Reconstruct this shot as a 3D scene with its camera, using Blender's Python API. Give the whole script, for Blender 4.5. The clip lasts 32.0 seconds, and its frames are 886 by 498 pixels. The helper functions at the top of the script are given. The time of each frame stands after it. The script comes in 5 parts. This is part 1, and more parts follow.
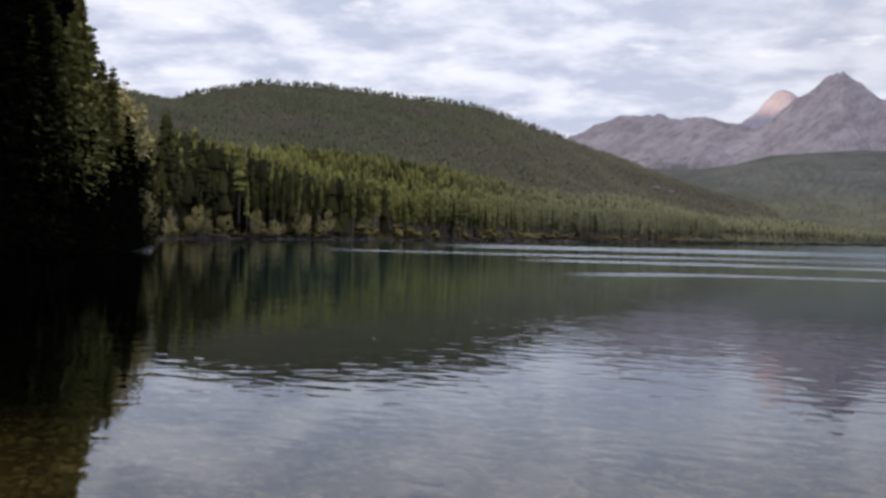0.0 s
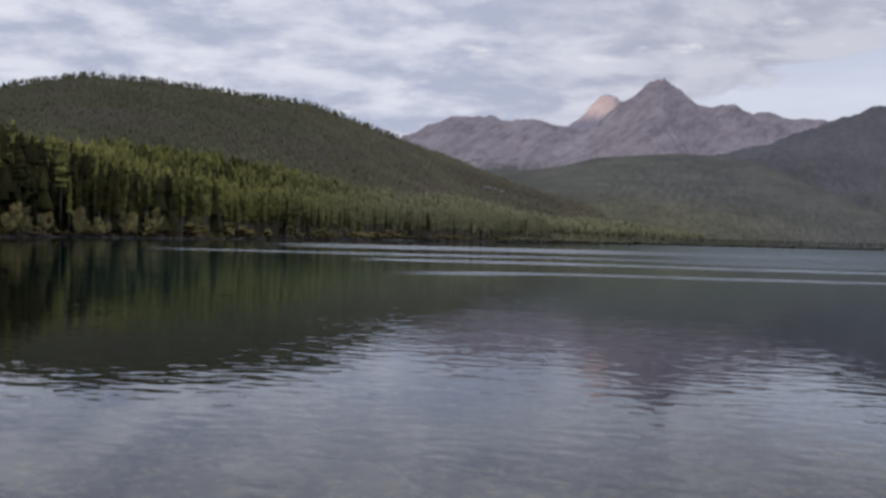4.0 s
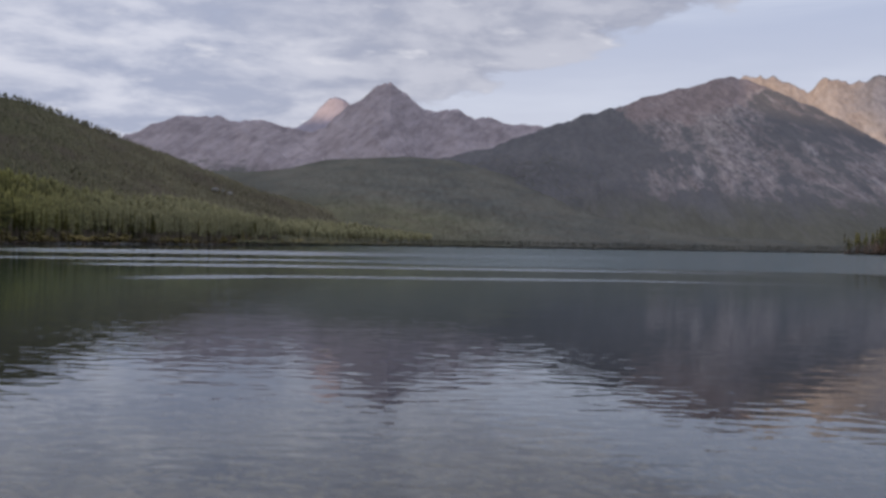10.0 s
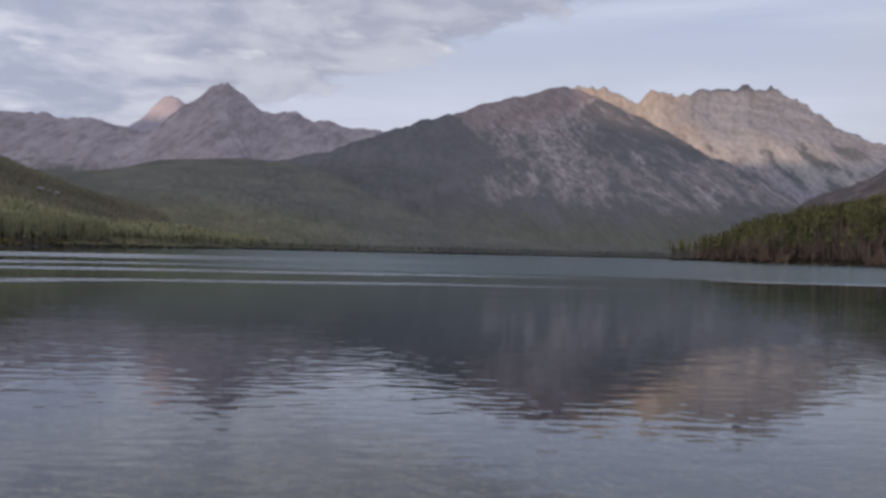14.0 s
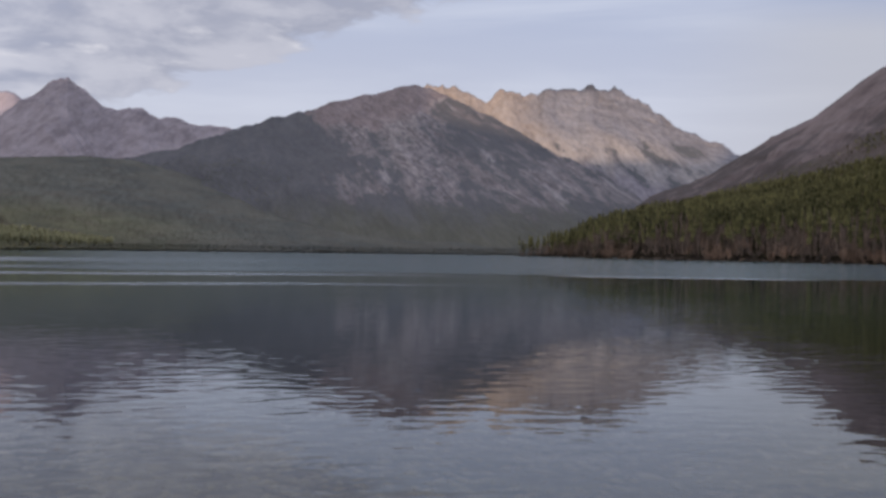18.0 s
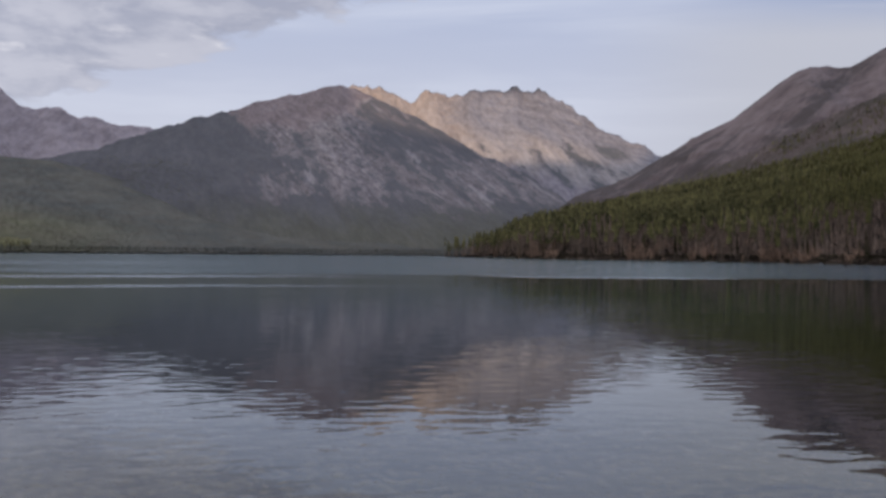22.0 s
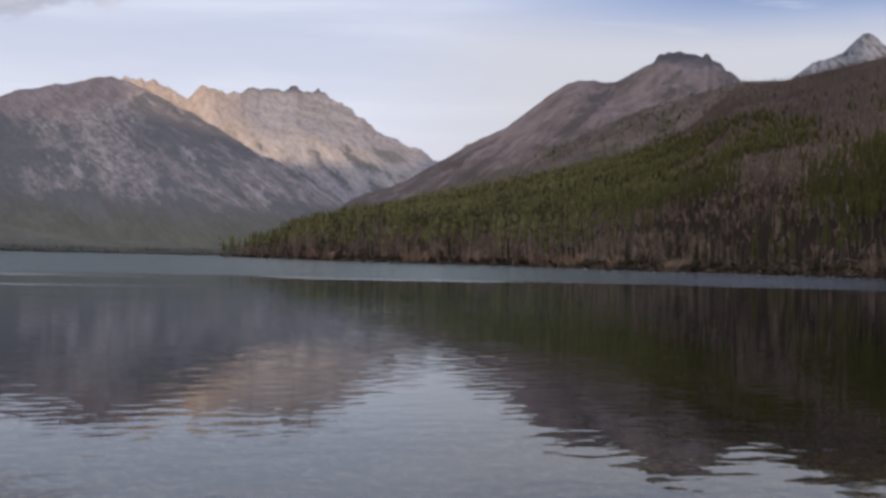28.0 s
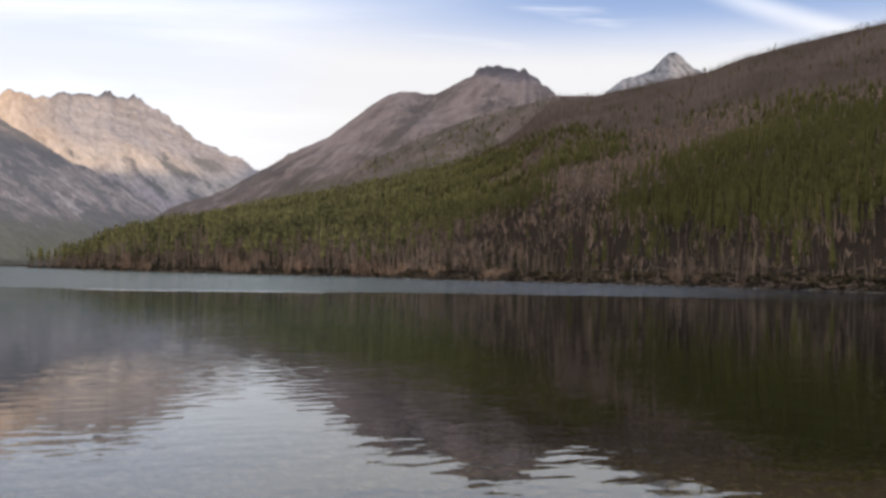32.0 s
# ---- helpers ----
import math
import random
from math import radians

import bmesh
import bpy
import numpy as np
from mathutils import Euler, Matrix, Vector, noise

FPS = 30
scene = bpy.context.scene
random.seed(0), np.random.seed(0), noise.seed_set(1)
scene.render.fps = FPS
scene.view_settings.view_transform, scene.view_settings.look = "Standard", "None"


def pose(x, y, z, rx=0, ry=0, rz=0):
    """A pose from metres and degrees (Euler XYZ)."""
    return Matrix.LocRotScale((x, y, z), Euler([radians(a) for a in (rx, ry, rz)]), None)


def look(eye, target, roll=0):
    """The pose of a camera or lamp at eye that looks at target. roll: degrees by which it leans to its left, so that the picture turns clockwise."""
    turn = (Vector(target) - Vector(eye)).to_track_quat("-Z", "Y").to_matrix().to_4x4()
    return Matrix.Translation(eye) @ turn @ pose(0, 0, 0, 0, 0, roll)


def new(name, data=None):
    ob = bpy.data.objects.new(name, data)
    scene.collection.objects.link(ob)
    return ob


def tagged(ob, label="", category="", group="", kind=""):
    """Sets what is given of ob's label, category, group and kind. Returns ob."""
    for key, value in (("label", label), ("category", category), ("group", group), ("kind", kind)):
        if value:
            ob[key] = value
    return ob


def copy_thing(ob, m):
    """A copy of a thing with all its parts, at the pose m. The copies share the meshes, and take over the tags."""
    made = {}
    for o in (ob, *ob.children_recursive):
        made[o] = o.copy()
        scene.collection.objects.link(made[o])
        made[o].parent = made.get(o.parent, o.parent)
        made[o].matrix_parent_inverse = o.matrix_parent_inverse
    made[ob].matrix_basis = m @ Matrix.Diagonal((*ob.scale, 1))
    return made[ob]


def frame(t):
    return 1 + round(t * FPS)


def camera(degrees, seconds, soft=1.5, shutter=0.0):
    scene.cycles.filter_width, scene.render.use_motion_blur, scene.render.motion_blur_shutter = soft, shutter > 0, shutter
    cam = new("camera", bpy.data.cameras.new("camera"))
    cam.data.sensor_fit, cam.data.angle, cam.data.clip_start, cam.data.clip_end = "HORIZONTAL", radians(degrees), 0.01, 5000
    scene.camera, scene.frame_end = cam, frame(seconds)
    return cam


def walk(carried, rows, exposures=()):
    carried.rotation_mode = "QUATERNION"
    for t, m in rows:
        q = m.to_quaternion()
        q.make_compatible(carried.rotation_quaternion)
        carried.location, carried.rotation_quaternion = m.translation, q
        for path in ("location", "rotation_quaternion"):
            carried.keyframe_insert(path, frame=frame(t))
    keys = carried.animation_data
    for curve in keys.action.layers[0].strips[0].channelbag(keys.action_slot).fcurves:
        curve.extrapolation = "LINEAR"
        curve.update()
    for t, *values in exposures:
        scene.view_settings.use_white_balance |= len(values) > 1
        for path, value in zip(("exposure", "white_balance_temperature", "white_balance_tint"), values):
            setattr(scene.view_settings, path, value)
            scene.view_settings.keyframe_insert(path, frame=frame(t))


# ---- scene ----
# The view-point is the origin of the plan: +y is bearing 0, bearings grow clockwise, lake level is z = 0.
EYE = (0.0, 0.0, 2.4)


def heading(b, d, z=0.0):
    a = radians(b)
    return (d * math.sin(a), d * math.cos(a), z)


# ---- camera and its walk: seconds, bearing, tilt up, lean ----
cam = camera(43.8, 32.0, soft=3.1)
TURN = [
    (0, 0.00, -0.73, 1.28), (0.5, 0.93, -0.69, 1.32), (1, 1.82, -0.69, 1.33), (1.5, 2.78, -0.67, 1.43), (2, 3.78, -0.66, 1.53), (2.5, 4.81, -0.63, 1.56),
    (3, 6.23, -0.65, 1.57), (3.5, 7.50, -0.62, 1.47), (5.5, 12.01, -0.47, 1.09), (6, 13.20, -0.43, 0.82), (6.5, 14.27, -0.42, 0.96), (7, 15.32, -0.44, 0.76),
    (7.5, 16.33, -0.36, 0.77), (8, 17.59, -0.35, 0.82), (8.5, 18.74, -0.34, 0.85), (9, 20.05, -0.33, 1.04), (9.5, 21.28, -0.22, 0.95), (10, 22.60, -0.20, 0.92),
    (10.5, 23.97, -0.16, 0.70), (11, 25.23, -0.16, 0.86), (11.5, 25.92, -0.04, 0.79), (12, 26.81, 0.07, 0.87), (12.5, 27.74, -0.09, 1.09), (13, 28.72, 0.02, 1.10),
    (13.5, 29.78, 0.15, 1.23), (14, 31.00, 0.16, 1.30), (14.5, 32.40, 0.06, 1.12), (15, 33.73, 0.05, 0.96), (15.5, 34.78, 0.10, 0.81), (17.5, 37.78, 0.24, 0.71),
    (18, 38.66, 0.19, 0.70), (18.5, 39.49, 0.28, 0.54), (19, 40.38, 0.33, 0.64), (19.5, 41.25, 0.44, 0.75), (20, 41.98, 0.42, 0.68), (20.5, 41.97, 0.40, 0.42),
    (21, 41.86, 0.40, 0.27), (21.5, 41.99, 0.28, 0.53), (22, 42.51, 0.27, 0.45), (22.5, 43.20, 0.26, 0.53), (23, 44.17, 0.43, 0.64), (23.5, 45.41, 0.45, 0.75),
    (24, 46.73, 0.44, 0.91), (24.5, 47.53, 0.51, 1.02), (25, 48.53, 0.54, 1.14), (25.5, 49.55, 0.55, 1.20), (26, 50.54, 0.55, 1.23), (26.5, 51.45, 0.59, 1.22),
    (28.5, 54.97, 0.67, 1.28), (29, 56.03, 0.91, 1.13), (29.5, 57.51, 0.89, 0.96), (30, 58.78, 0.99, 0.91), (30.5, 59.96, 1.09, 1.03), (31, 61.28, 1.14, 1.10),
    (31.5, 62.34, 1.18, 1.25), (32, 63.27, 1.22, 1.01),
]
rows = []
for t, b, tilt, lean in TURN:
    x, y, z = heading(b, 100)
    rows.append((t, look(EYE, (x, y, EYE[2] + 100 * math.tan(radians(tilt))), lean)))
walk(cam, rows, exposures=[(0, 0.44, 6300, 10), (1.5, 0.20, 6300, 10), (3, 0.10, 6250, 10), (6, 0.0, 6200, 11), (13, -0.04, 6150, 11), (20, -0.07, 6200, 12), (23, -0.03, 6150, 12), (26, 0.05, 6250, 12), (28.5, 0.30, 6450, 11), (30.5, 0.56, 6800, 9), (32, 0.72, 6900, 8)])

# ---- sky, sun ----
SUN_BEARING, SUN_HEIGHT = 225.0, 3.0
world = bpy.data.worlds.new("sky")
scene.world = world
world.use_nodes = True


class Nodes:
    """Short calls for a node tree."""

    def __init__(self, tree):
        self.t = tree
        tree.nodes.clear()

    def add(self, kind, **inputs):
        n = self.t.nodes.new(kind)
        for k, v in inputs.items():
            self.put(n, k, v)
        return n

    def put(self, n, k, v):
        sock = n.inputs[int(k[1:])] if k[0] == "i" and k[1:].isdigit() else n.inputs[k.replace("_", " ")]
        if isinstance(v, bpy.types.NodeSocket):
            self.t.links.new(v, sock)
        else:
            sock.default_value = v

    def math(self, op, a, b=0.0, c=0.0):
        n = self.add("ShaderNodeMath", i0=a, i1=b, i2=c)
        n.operation = op
        return n.outputs[0]

    def ramp(self, v, lo, hi, a=0.0, b=1.0):
        n = self.add("ShaderNodeMapRange", Value=v, From_Min=lo, From_Max=hi, To_Min=a, To_Max=b)
        n.interpolation_type = "SMOOTHSTEP"
        return n.outputs[0]

    def mix(self, f, a, b, mode="MIX"):
        n = self.t.nodes.new("ShaderNodeMix")
        n.data_type, n.blend_type = "RGBA", mode
        for i, v in ((0, f), (6, a), (7, b)):
            if isinstance(v, bpy.types.NodeSocket):
                self.t.links.new(v, n.inputs[i])
            else:
                n.inputs[i].default_value = v if i == 0 else (*v, 1)
        return n.outputs[2]

    def noise(self, vec, scale, detail=4.0, rough=0.55, warp=0.0):
        n = self.add("ShaderNodeTexNoise", Scale=scale, Detail=detail, Roughness=rough, Distortion=warp)
        if vec is not None:
            self.put(n, "Vector", vec)
        return n.outputs[0]

    def vec(self, x, y, z):
        return self.add("ShaderNodeCombineXYZ", X=x, Y=y, Z=z).outputs[0]

    def scaled(self, v, s, turn=(0, 0, 0)):
        n = self.add("ShaderNodeMapping", Vector=v, Rotation=turn, Scale=s)
        return n.outputs[0]

    def bump(self, h, strength, dist, normal=None):
        n = self.add("ShaderNodeBump", Strength=strength, Distance=dist, Height=h)
        if normal is not None:
            self.put(n, "Normal", normal)
        return n.outputs[0]


def make_sky():
    g = Nodes(world.node_tree)
    way = g.add("ShaderNodeTexCoord").outputs["Generated"]
    s = g.add("ShaderNodeSeparateXYZ", Vector=way)
    x, y, z = s.outputs
    up = g.math("MAXIMUM", z, 0.0)
    bearing = g.math("MULTIPLY", g.math("ARCTAN2", x, y), 57.2958)
    height = g.math("MULTIPLY", g.math("ARCSINE", up), 57.2958)
    # a cloud sheet seen in perspective
    k = g.math("ADD", up, 0.20)
    sheet = g.vec(g.math("DIVIDE", x, k), g.math("DIVIDE", y, k), 0.0)
    base = g.add("ShaderNodeTexSky")
    base.sky_type, base.sun_disc = "NISHITA", False
    base.sun_elevation, base.sun_rotation = radians(SUN_HEIGHT), radians(SUN_BEARING)
    nishita = g.mix(1.0, base.outputs[0], (0.10, 0.10, 0.10), "MULTIPLY")
    pale = g.mix(g.ramp(height, 2.0, 24.0), (0.69, 0.70, 0.81), (0.39, 0.475, 0.71))
    clear = g.mix(0.82, nishita, pale)
    # thin high veil over the clear part, thinner to the right and above
    veil = g.noise(g.vec(g.math("MULTIPLY", bearing, 0.04), g.math("MULTIPLY", height, 0.35), 3.0), 1.0, 5, 0.55, 0.4)
    thin = g.math("MULTIPLY", g.ramp(veil, 0.38, 0.76), 0.40)
    clear = g.mix(thin, clear, (0.80, 0.82, 0.88))
    haze = g.math("MULTIPLY", g.ramp(bearing, 48.0, 60.0, 0.0, 0.75), g.ramp(height, 14.0, 10.5))
    clear = g.mix(haze, clear, (0.55, 0.55, 0.58))
    blue = g.math("MULTIPLY", g.ramp(bearing, 50.0, 72.0), g.ramp(height, 10.5, 14.0))
    wisp = g.ramp(g.noise(g.vec(g.math("MULTIPLY", bearing, 0.05), g.math("MULTIPLY_ADD", bearing, 0.02, g.math("MULTIPLY", height, 0.55)), 0.0), 1.6, 4, 0.5, 0.3), 0.58, 0.82)
    trail = g.math("ABSOLUTE", g.math("SUBTRACT", height, g.math("MULTIPLY_ADD", bearing, -0.34, 40.3)))
    wisp = g.math("MAXIMUM", wisp, g.math("MULTIPLY", g.ramp(trail, 0.85, 0.0), g.ramp(bearing, 75.0, 79.0, 0.0, 0.85)))
    clear = g.mix(g.math("MULTIPLY", blue, g.math("SUBTRACT", 1.0, wisp)), clear, (0.20, 0.285, 0.49))
    # broken cloud sheet to the left, with a slanting edge
    big = g.noise(sheet, 1.3, 6, 0.6, 0.3)
    small = g.noise(g.scaled(sheet, (1.0, 1.15, 1), (0, 0, 0.35)), 3.9, 6, 0.6, 0.25)
    tone = g.math("ADD", g.math("MULTIPLY", big, 0.45), g.math("MULTIPLY", small, 0.55))
    cloud = g.mix(g.ramp(tone, 0.39, 0.60), (0.40, 0.43, 0.54), (0.70, 0.70, 0.76))
    cloud = g.mix(g.ramp(bearing, 6.0, 25.0, 0.0, 0.72), cloud, g.mix(g.ramp(small, 0.38, 0.62), (0.385, 0.395, 0.465), (0.53, 0.53, 0.585)))
    lump = g.ramp(g.noise(g.scaled(sheet, (1.0, 1.3, 1), (0, 0, -0.2)), 6.5, 4, 0.55), 0.56, 0.78, 0.0, 0.75)
    cloud = g.mix(lump, cloud, (0.80, 0.78, 0.80))
    edge = g.math("SUBTRACT", g.math("MULTIPLY_ADD", g.math("SUBTRACT", height, 9.7), 3.0, 29.5), bearing)
    edge = g.math("ADD", edge, g.math("MULTIPLY", g.math("SUBTRACT", small, 0.5), 16.0))
    cover = g.math("MULTIPLY", g.ramp(edge, -0.6, 1.4), g.ramp(bearing, -120.0, -70.0))
    gap = g.ramp(tone, 0.30, 0.46)
    colour = g.mix(g.math("MULTIPLY", cover, g.math("MULTIPLY_ADD", gap, 0.45, 0.55)), clear, cloud)
    overhead = g.ramp(height, 17.0, 48.0, 1.0, 1.75)
    g.t.links.new(g.add("ShaderNodeBackground", Color=colour, Strength=overhead).outputs[0], g.add("ShaderNodeOutputWorld").inputs[0])


make_sky()
sun = new("sun", bpy.data.lights.new("sun", "SUN"))
sun.data.energy, sun.data.angle, sun.data.color = 3.9, radians(0.6), (1.0, 0.735, 0.49)
sx, sy, _ = heading(SUN_BEARING, 1000)
sun.matrix_world = look((sx, sy, 1000 * math.tan(radians(SUN_HEIGHT))), (0, 0, 0))


# ---- materials ----
def material(name):
    m = bpy.data.materials.new(name)
    m.use_nodes = True
    return m, Nodes(m.node_tree)


def finish(g, colour, rough=0.8, normal=None, gloss=0.3):
    b = g.add("ShaderNodeBsdfPrincipled", Base_Color=colour, Roughness=rough)
    b.inputs["Specular IOR Level"].default_value = gloss
    if normal is not None:
        g.put(b, "Normal", normal)
    g.t.links.new(b.outputs[0], g.add("ShaderNodeOutputMaterial").inputs[0])


def where(g):
    return g.add("ShaderNodeNewGeometry").outputs["Position"]


def bearing_of(g):
    x, y, _ = g.add("ShaderNodeSeparateXYZ", Vector=where(g)).outputs
    return g.math("MULTIPLY", g.math("ARCTAN2", x, y), 57.2958)


def needle_material(name, dark, light, far=False, dry=None, onward=None):
    """Needles or leaves between two tones; dry: the colour of patches of dying trees; onward: a second colour and the
    bearings over which it takes over.
    """
    m, g = material(name)
    n = g.noise(where(g), 0.05 if far else 0.9, 3, 0.6)
    r = g.add("ShaderNodeNewGeometry").outputs["Random Per Island"] if far else g.add("ShaderNodeObjectInfo").outputs["Random"]
    wide = g.noise(where(g), 0.011, 4, 0.6)
    f = g.math("ADD", g.math("MULTIPLY", r, 0.75), g.math("MULTIPLY_ADD", n, 0.4, g.math("MULTIPLY_ADD", wide, 1.9, -1.03)))
    colour = g.mix(f, dark, light)
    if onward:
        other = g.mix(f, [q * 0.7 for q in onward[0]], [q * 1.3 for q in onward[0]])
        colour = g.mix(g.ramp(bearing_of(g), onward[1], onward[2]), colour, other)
    if dry:
        colour = g.mix(g.ramp(g.noise(g.scaled(where(g), (1, 1, 2.2)), 0.009, 5, 0.65), 0.46, 0.66, 0.0, 0.85), colour, dry)
    finish(g, colour, 0.9, None, 0.02)
    return m


def bark_material(name, dark, light, far=False, charred=1.0):
    m, g = material(name)
    n = g.noise(g.scaled(where(g), (3, 3, 0.6)), 1.5, 4, 0.65)
    r = g.add("ShaderNodeNewGeometry").outputs["Random Per Island"] if far else g.add("ShaderNodeObjectInfo").outputs["Random"]
    r = g.math("POWER", r, charred)
    f = g.math("ADD", g.math("MULTIPLY", r, 0.6 + 0.15 * (charred - 1)), g.math("MULTIPLY", n, 0.45 - 0.1 * (charred - 1)))
    finish(g, g.mix(f, dark, light), 0.95, g.bump(n, 0.5, 0.05), 0.02)
    return m


def rock_material(name, dark, light, green, veg, scale, face, dip, low, high, bands=0.15, bare=-0.30, top=None, relief=0.8, warp=0.25, spread=(0.46, 0.76)):
    """Bare rock whose beds and gullies dip by dip degrees across a face that looks back along the bearing face; dark woods in patches
    that thin out upwards between low and high metres; top: another rock in the upper beds, the heights between which it begins, and how
    much these fall to the right."""
    m, g = material(name)
    p = where(g)
    x, y, z = g.add("ShaderNodeSeparateXYZ", Vector=p).outputs
    c, s = math.cos(radians(face)), math.sin(radians(face))
    u = g.math("SUBTRACT", g.math("MULTIPLY", x, c), g.math("MULTIPLY", y, s))
    cd, sd = math.cos(radians(dip)), math.sin(radians(dip))
    along = g.math("SUBTRACT", g.math("MULTIPLY", u, cd), g.math("MULTIPLY", z, sd))
    across = g.math("ADD", g.math("MULTIPLY", u, sd), g.math("MULTIPLY", z, cd))
    depth = g.math("MULTIPLY", g.math("ADD", g.math("MULTIPLY", x, s), g.math("MULTIPLY", y, c)), 0.12)
    beds = g.vec(g.math("MULTIPLY", along, 0.30), across, depth)
    plane = g.vec(g.math("MULTIPLY", along, 0.55), across, depth)
    big = g.noise(p, 0.005 * scale, 6, 0.62, 0.4)
    fine = g.noise(plane, 0.06 * scale, 7, 0.72)
    streak = g.noise(beds, 0.030 * scale, 7, 0.68, warp)
    strata = g.noise(g.vec(g.math("MULTIPLY", u, 0.1), g.math("MULTIPLY_ADD", u, 0.12, z), 0.0), 0.06 * scale, 4, 0.6, 0.4)
    f = g.math("ADD", g.math("MULTIPLY_ADD", big, 0.25, g.math("MULTIPLY", streak, 0.45)), g.math("MULTIPLY_ADD", strata, bands, g.math("MULTIPLY", fine, 0.5 - bands)))
    colour = g.mix(g.ramp(f, *spread), dark, light)
    if top:
        level = g.math("MULTIPLY_ADD", u, top[3], z)
        cap = g.ramp(g.math("MULTIPLY_ADD", g.math("SUBTRACT", big, 0.5), 160.0, level), top[1], top[2])
        other = g.mix(g.ramp(f, 0.44, 0.74), [q * 0.62 for q in top[0]], [q * 1.3 for q in top[0]])
        colour = g.mix(cap, colour, other)
    patch = g.math("ADD", g.math("MULTIPLY", g.noise(plane, 0.014 * scale, 8, 0.7, 0.5), 0.6), g.math("MULTIPLY", streak, 0.4))
    f2 = g.math("ADD", patch, g.ramp(z, low, high, veg, bare))
    if top:
        f2 = g.math("MULTIPLY_ADD", cap, -0.16, f2)
    woods = g.mix(g.noise(plane, 0.09, 5, 0.7), [q * 0.7 for q in green], [q * 1.25 for q in green])
    colour = g.mix(g.ramp(f2, 0.46, 0.56), colour, woods)
    finish(g, colour, 0.92, g.bump(g.math("ADD", g.math("MULTIPLY", fine, 0.6), g.math("ADD", big, streak)), relief, 14.0 / scale), 0.12)
    return m


def face_plane(g, face):
    """Metres to the right along a face that looks back along a bearing, height, and the bearing."""
    x, y, z = g.add("ShaderNodeSeparateXYZ", Vector=where(g)).outputs
    c, s = math.cos(radians(face)), math.sin(radians(face))
    u = g.math("SUBTRACT", g.math("MULTIPLY", x, c), g.math("MULTIPLY", y, s))
    return u, z, g.math("MULTIPLY", g.math("ARCTAN2", x, y), 57.2958)


def dipping(g, u, z, dip, stretch, seed=0.0):
    """Coordinates drawn out along a line that falls to the right by dip degrees."""
    cd, sd = math.cos(radians(dip)), math.sin(radians(dip))
    along = g.math("SUBTRACT", g.math("MULTIPLY", u, cd), g.math("MULTIPLY", z, sd))
    across = g.math("ADD", g.math("MULTIPLY", u, sd), g.math("MULTIPLY", z, cd))
    return g.vec(g.math("MULTIPLY", along, stretch), across, seed)


def total(g, *terms):
    out = 0.0
    for v, k in terms:
        out = g.math("MULTIPLY_ADD", v, k, out)
    return out


def slab_mountain_material():
    """Grey-brown slabs and scree chutes falling to the right, broken by dark scrub; woods on the left flank and the foot; a red-brown cap."""
    m, g = material("slab_mountain_rock")
    u, z, b = face_plane(g, 38)
    blot = g.noise(dipping(g, u, z, 42, 0.60), 0.0125, 7, 0.70, 0.35)
    slab = g.noise(dipping(g, u, z, 46, 0.42, 4.0), 0.046, 6, 0.68, 0.4)
    grain = g.noise(dipping(g, u, z, 52, 0.5, 9.0), 0.15, 6, 0.72)
    chute = g.ramp(g.noise(dipping(g, u, z, 54, 0.16, 2.0), 0.030, 3, 0.5), 0.59, 0.67)
    tone = total(g, (blot, 0.25), (slab, 0.40), (grain, 0.40))
    rock = g.mix(g.ramp(tone, 0.43, 0.66), (0.146, 0.124, 0.117), (0.520, 0.430, 0.378))
    rock = g.mix(g.math("MULTIPLY", chute, 0.45), rock, (0.46, 0.405, 0.365))
    cap_at = total(g, (g.math("SUBTRACT", blot, 0.5), 230.0), (z, 1.0), (g.ramp(b, 36.5, 39.5), -150.0), (g.ramp(b, 32.5, 30.0), -130.0))
    cap = g.ramp(cap_at, 292.0, 350.0)
    rock = g.mix(cap, rock, g.mix(g.ramp(tone, 0.40, 0.68), (0.172, 0.132, 0.119), (0.345, 0.270, 0.240)))
    scrub = total(g, (blot, 0.56), (slab, 0.40), (grain, 0.14), (g.ramp(b, 27.5, 35.5, 0.26, 0.0), 1.0), (g.math("MULTIPLY", g.ramp(z, 25.0, 125.0, 0.22, 0.0), g.ramp(b, 35.5, 40.5, 1.0, 0.6)), 1.0), (cap, -0.13),
                  (g.math("MULTIPLY", g.ramp(b, 37.5, 40.0), g.ramp(z, 150.0, 330.0, 0.25, 1.0)), 0.065))
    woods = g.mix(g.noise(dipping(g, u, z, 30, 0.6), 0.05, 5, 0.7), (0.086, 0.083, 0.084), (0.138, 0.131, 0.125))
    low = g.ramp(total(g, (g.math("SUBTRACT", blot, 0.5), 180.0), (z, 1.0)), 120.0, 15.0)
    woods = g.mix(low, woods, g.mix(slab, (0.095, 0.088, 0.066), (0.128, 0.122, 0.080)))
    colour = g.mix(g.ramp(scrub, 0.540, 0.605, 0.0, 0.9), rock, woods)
    finish(g, colour, 0.95, g.bump(total(g, (slab, 1.0), (grain, 0.5)), 0.5, 12.0), 0.05)
    return m


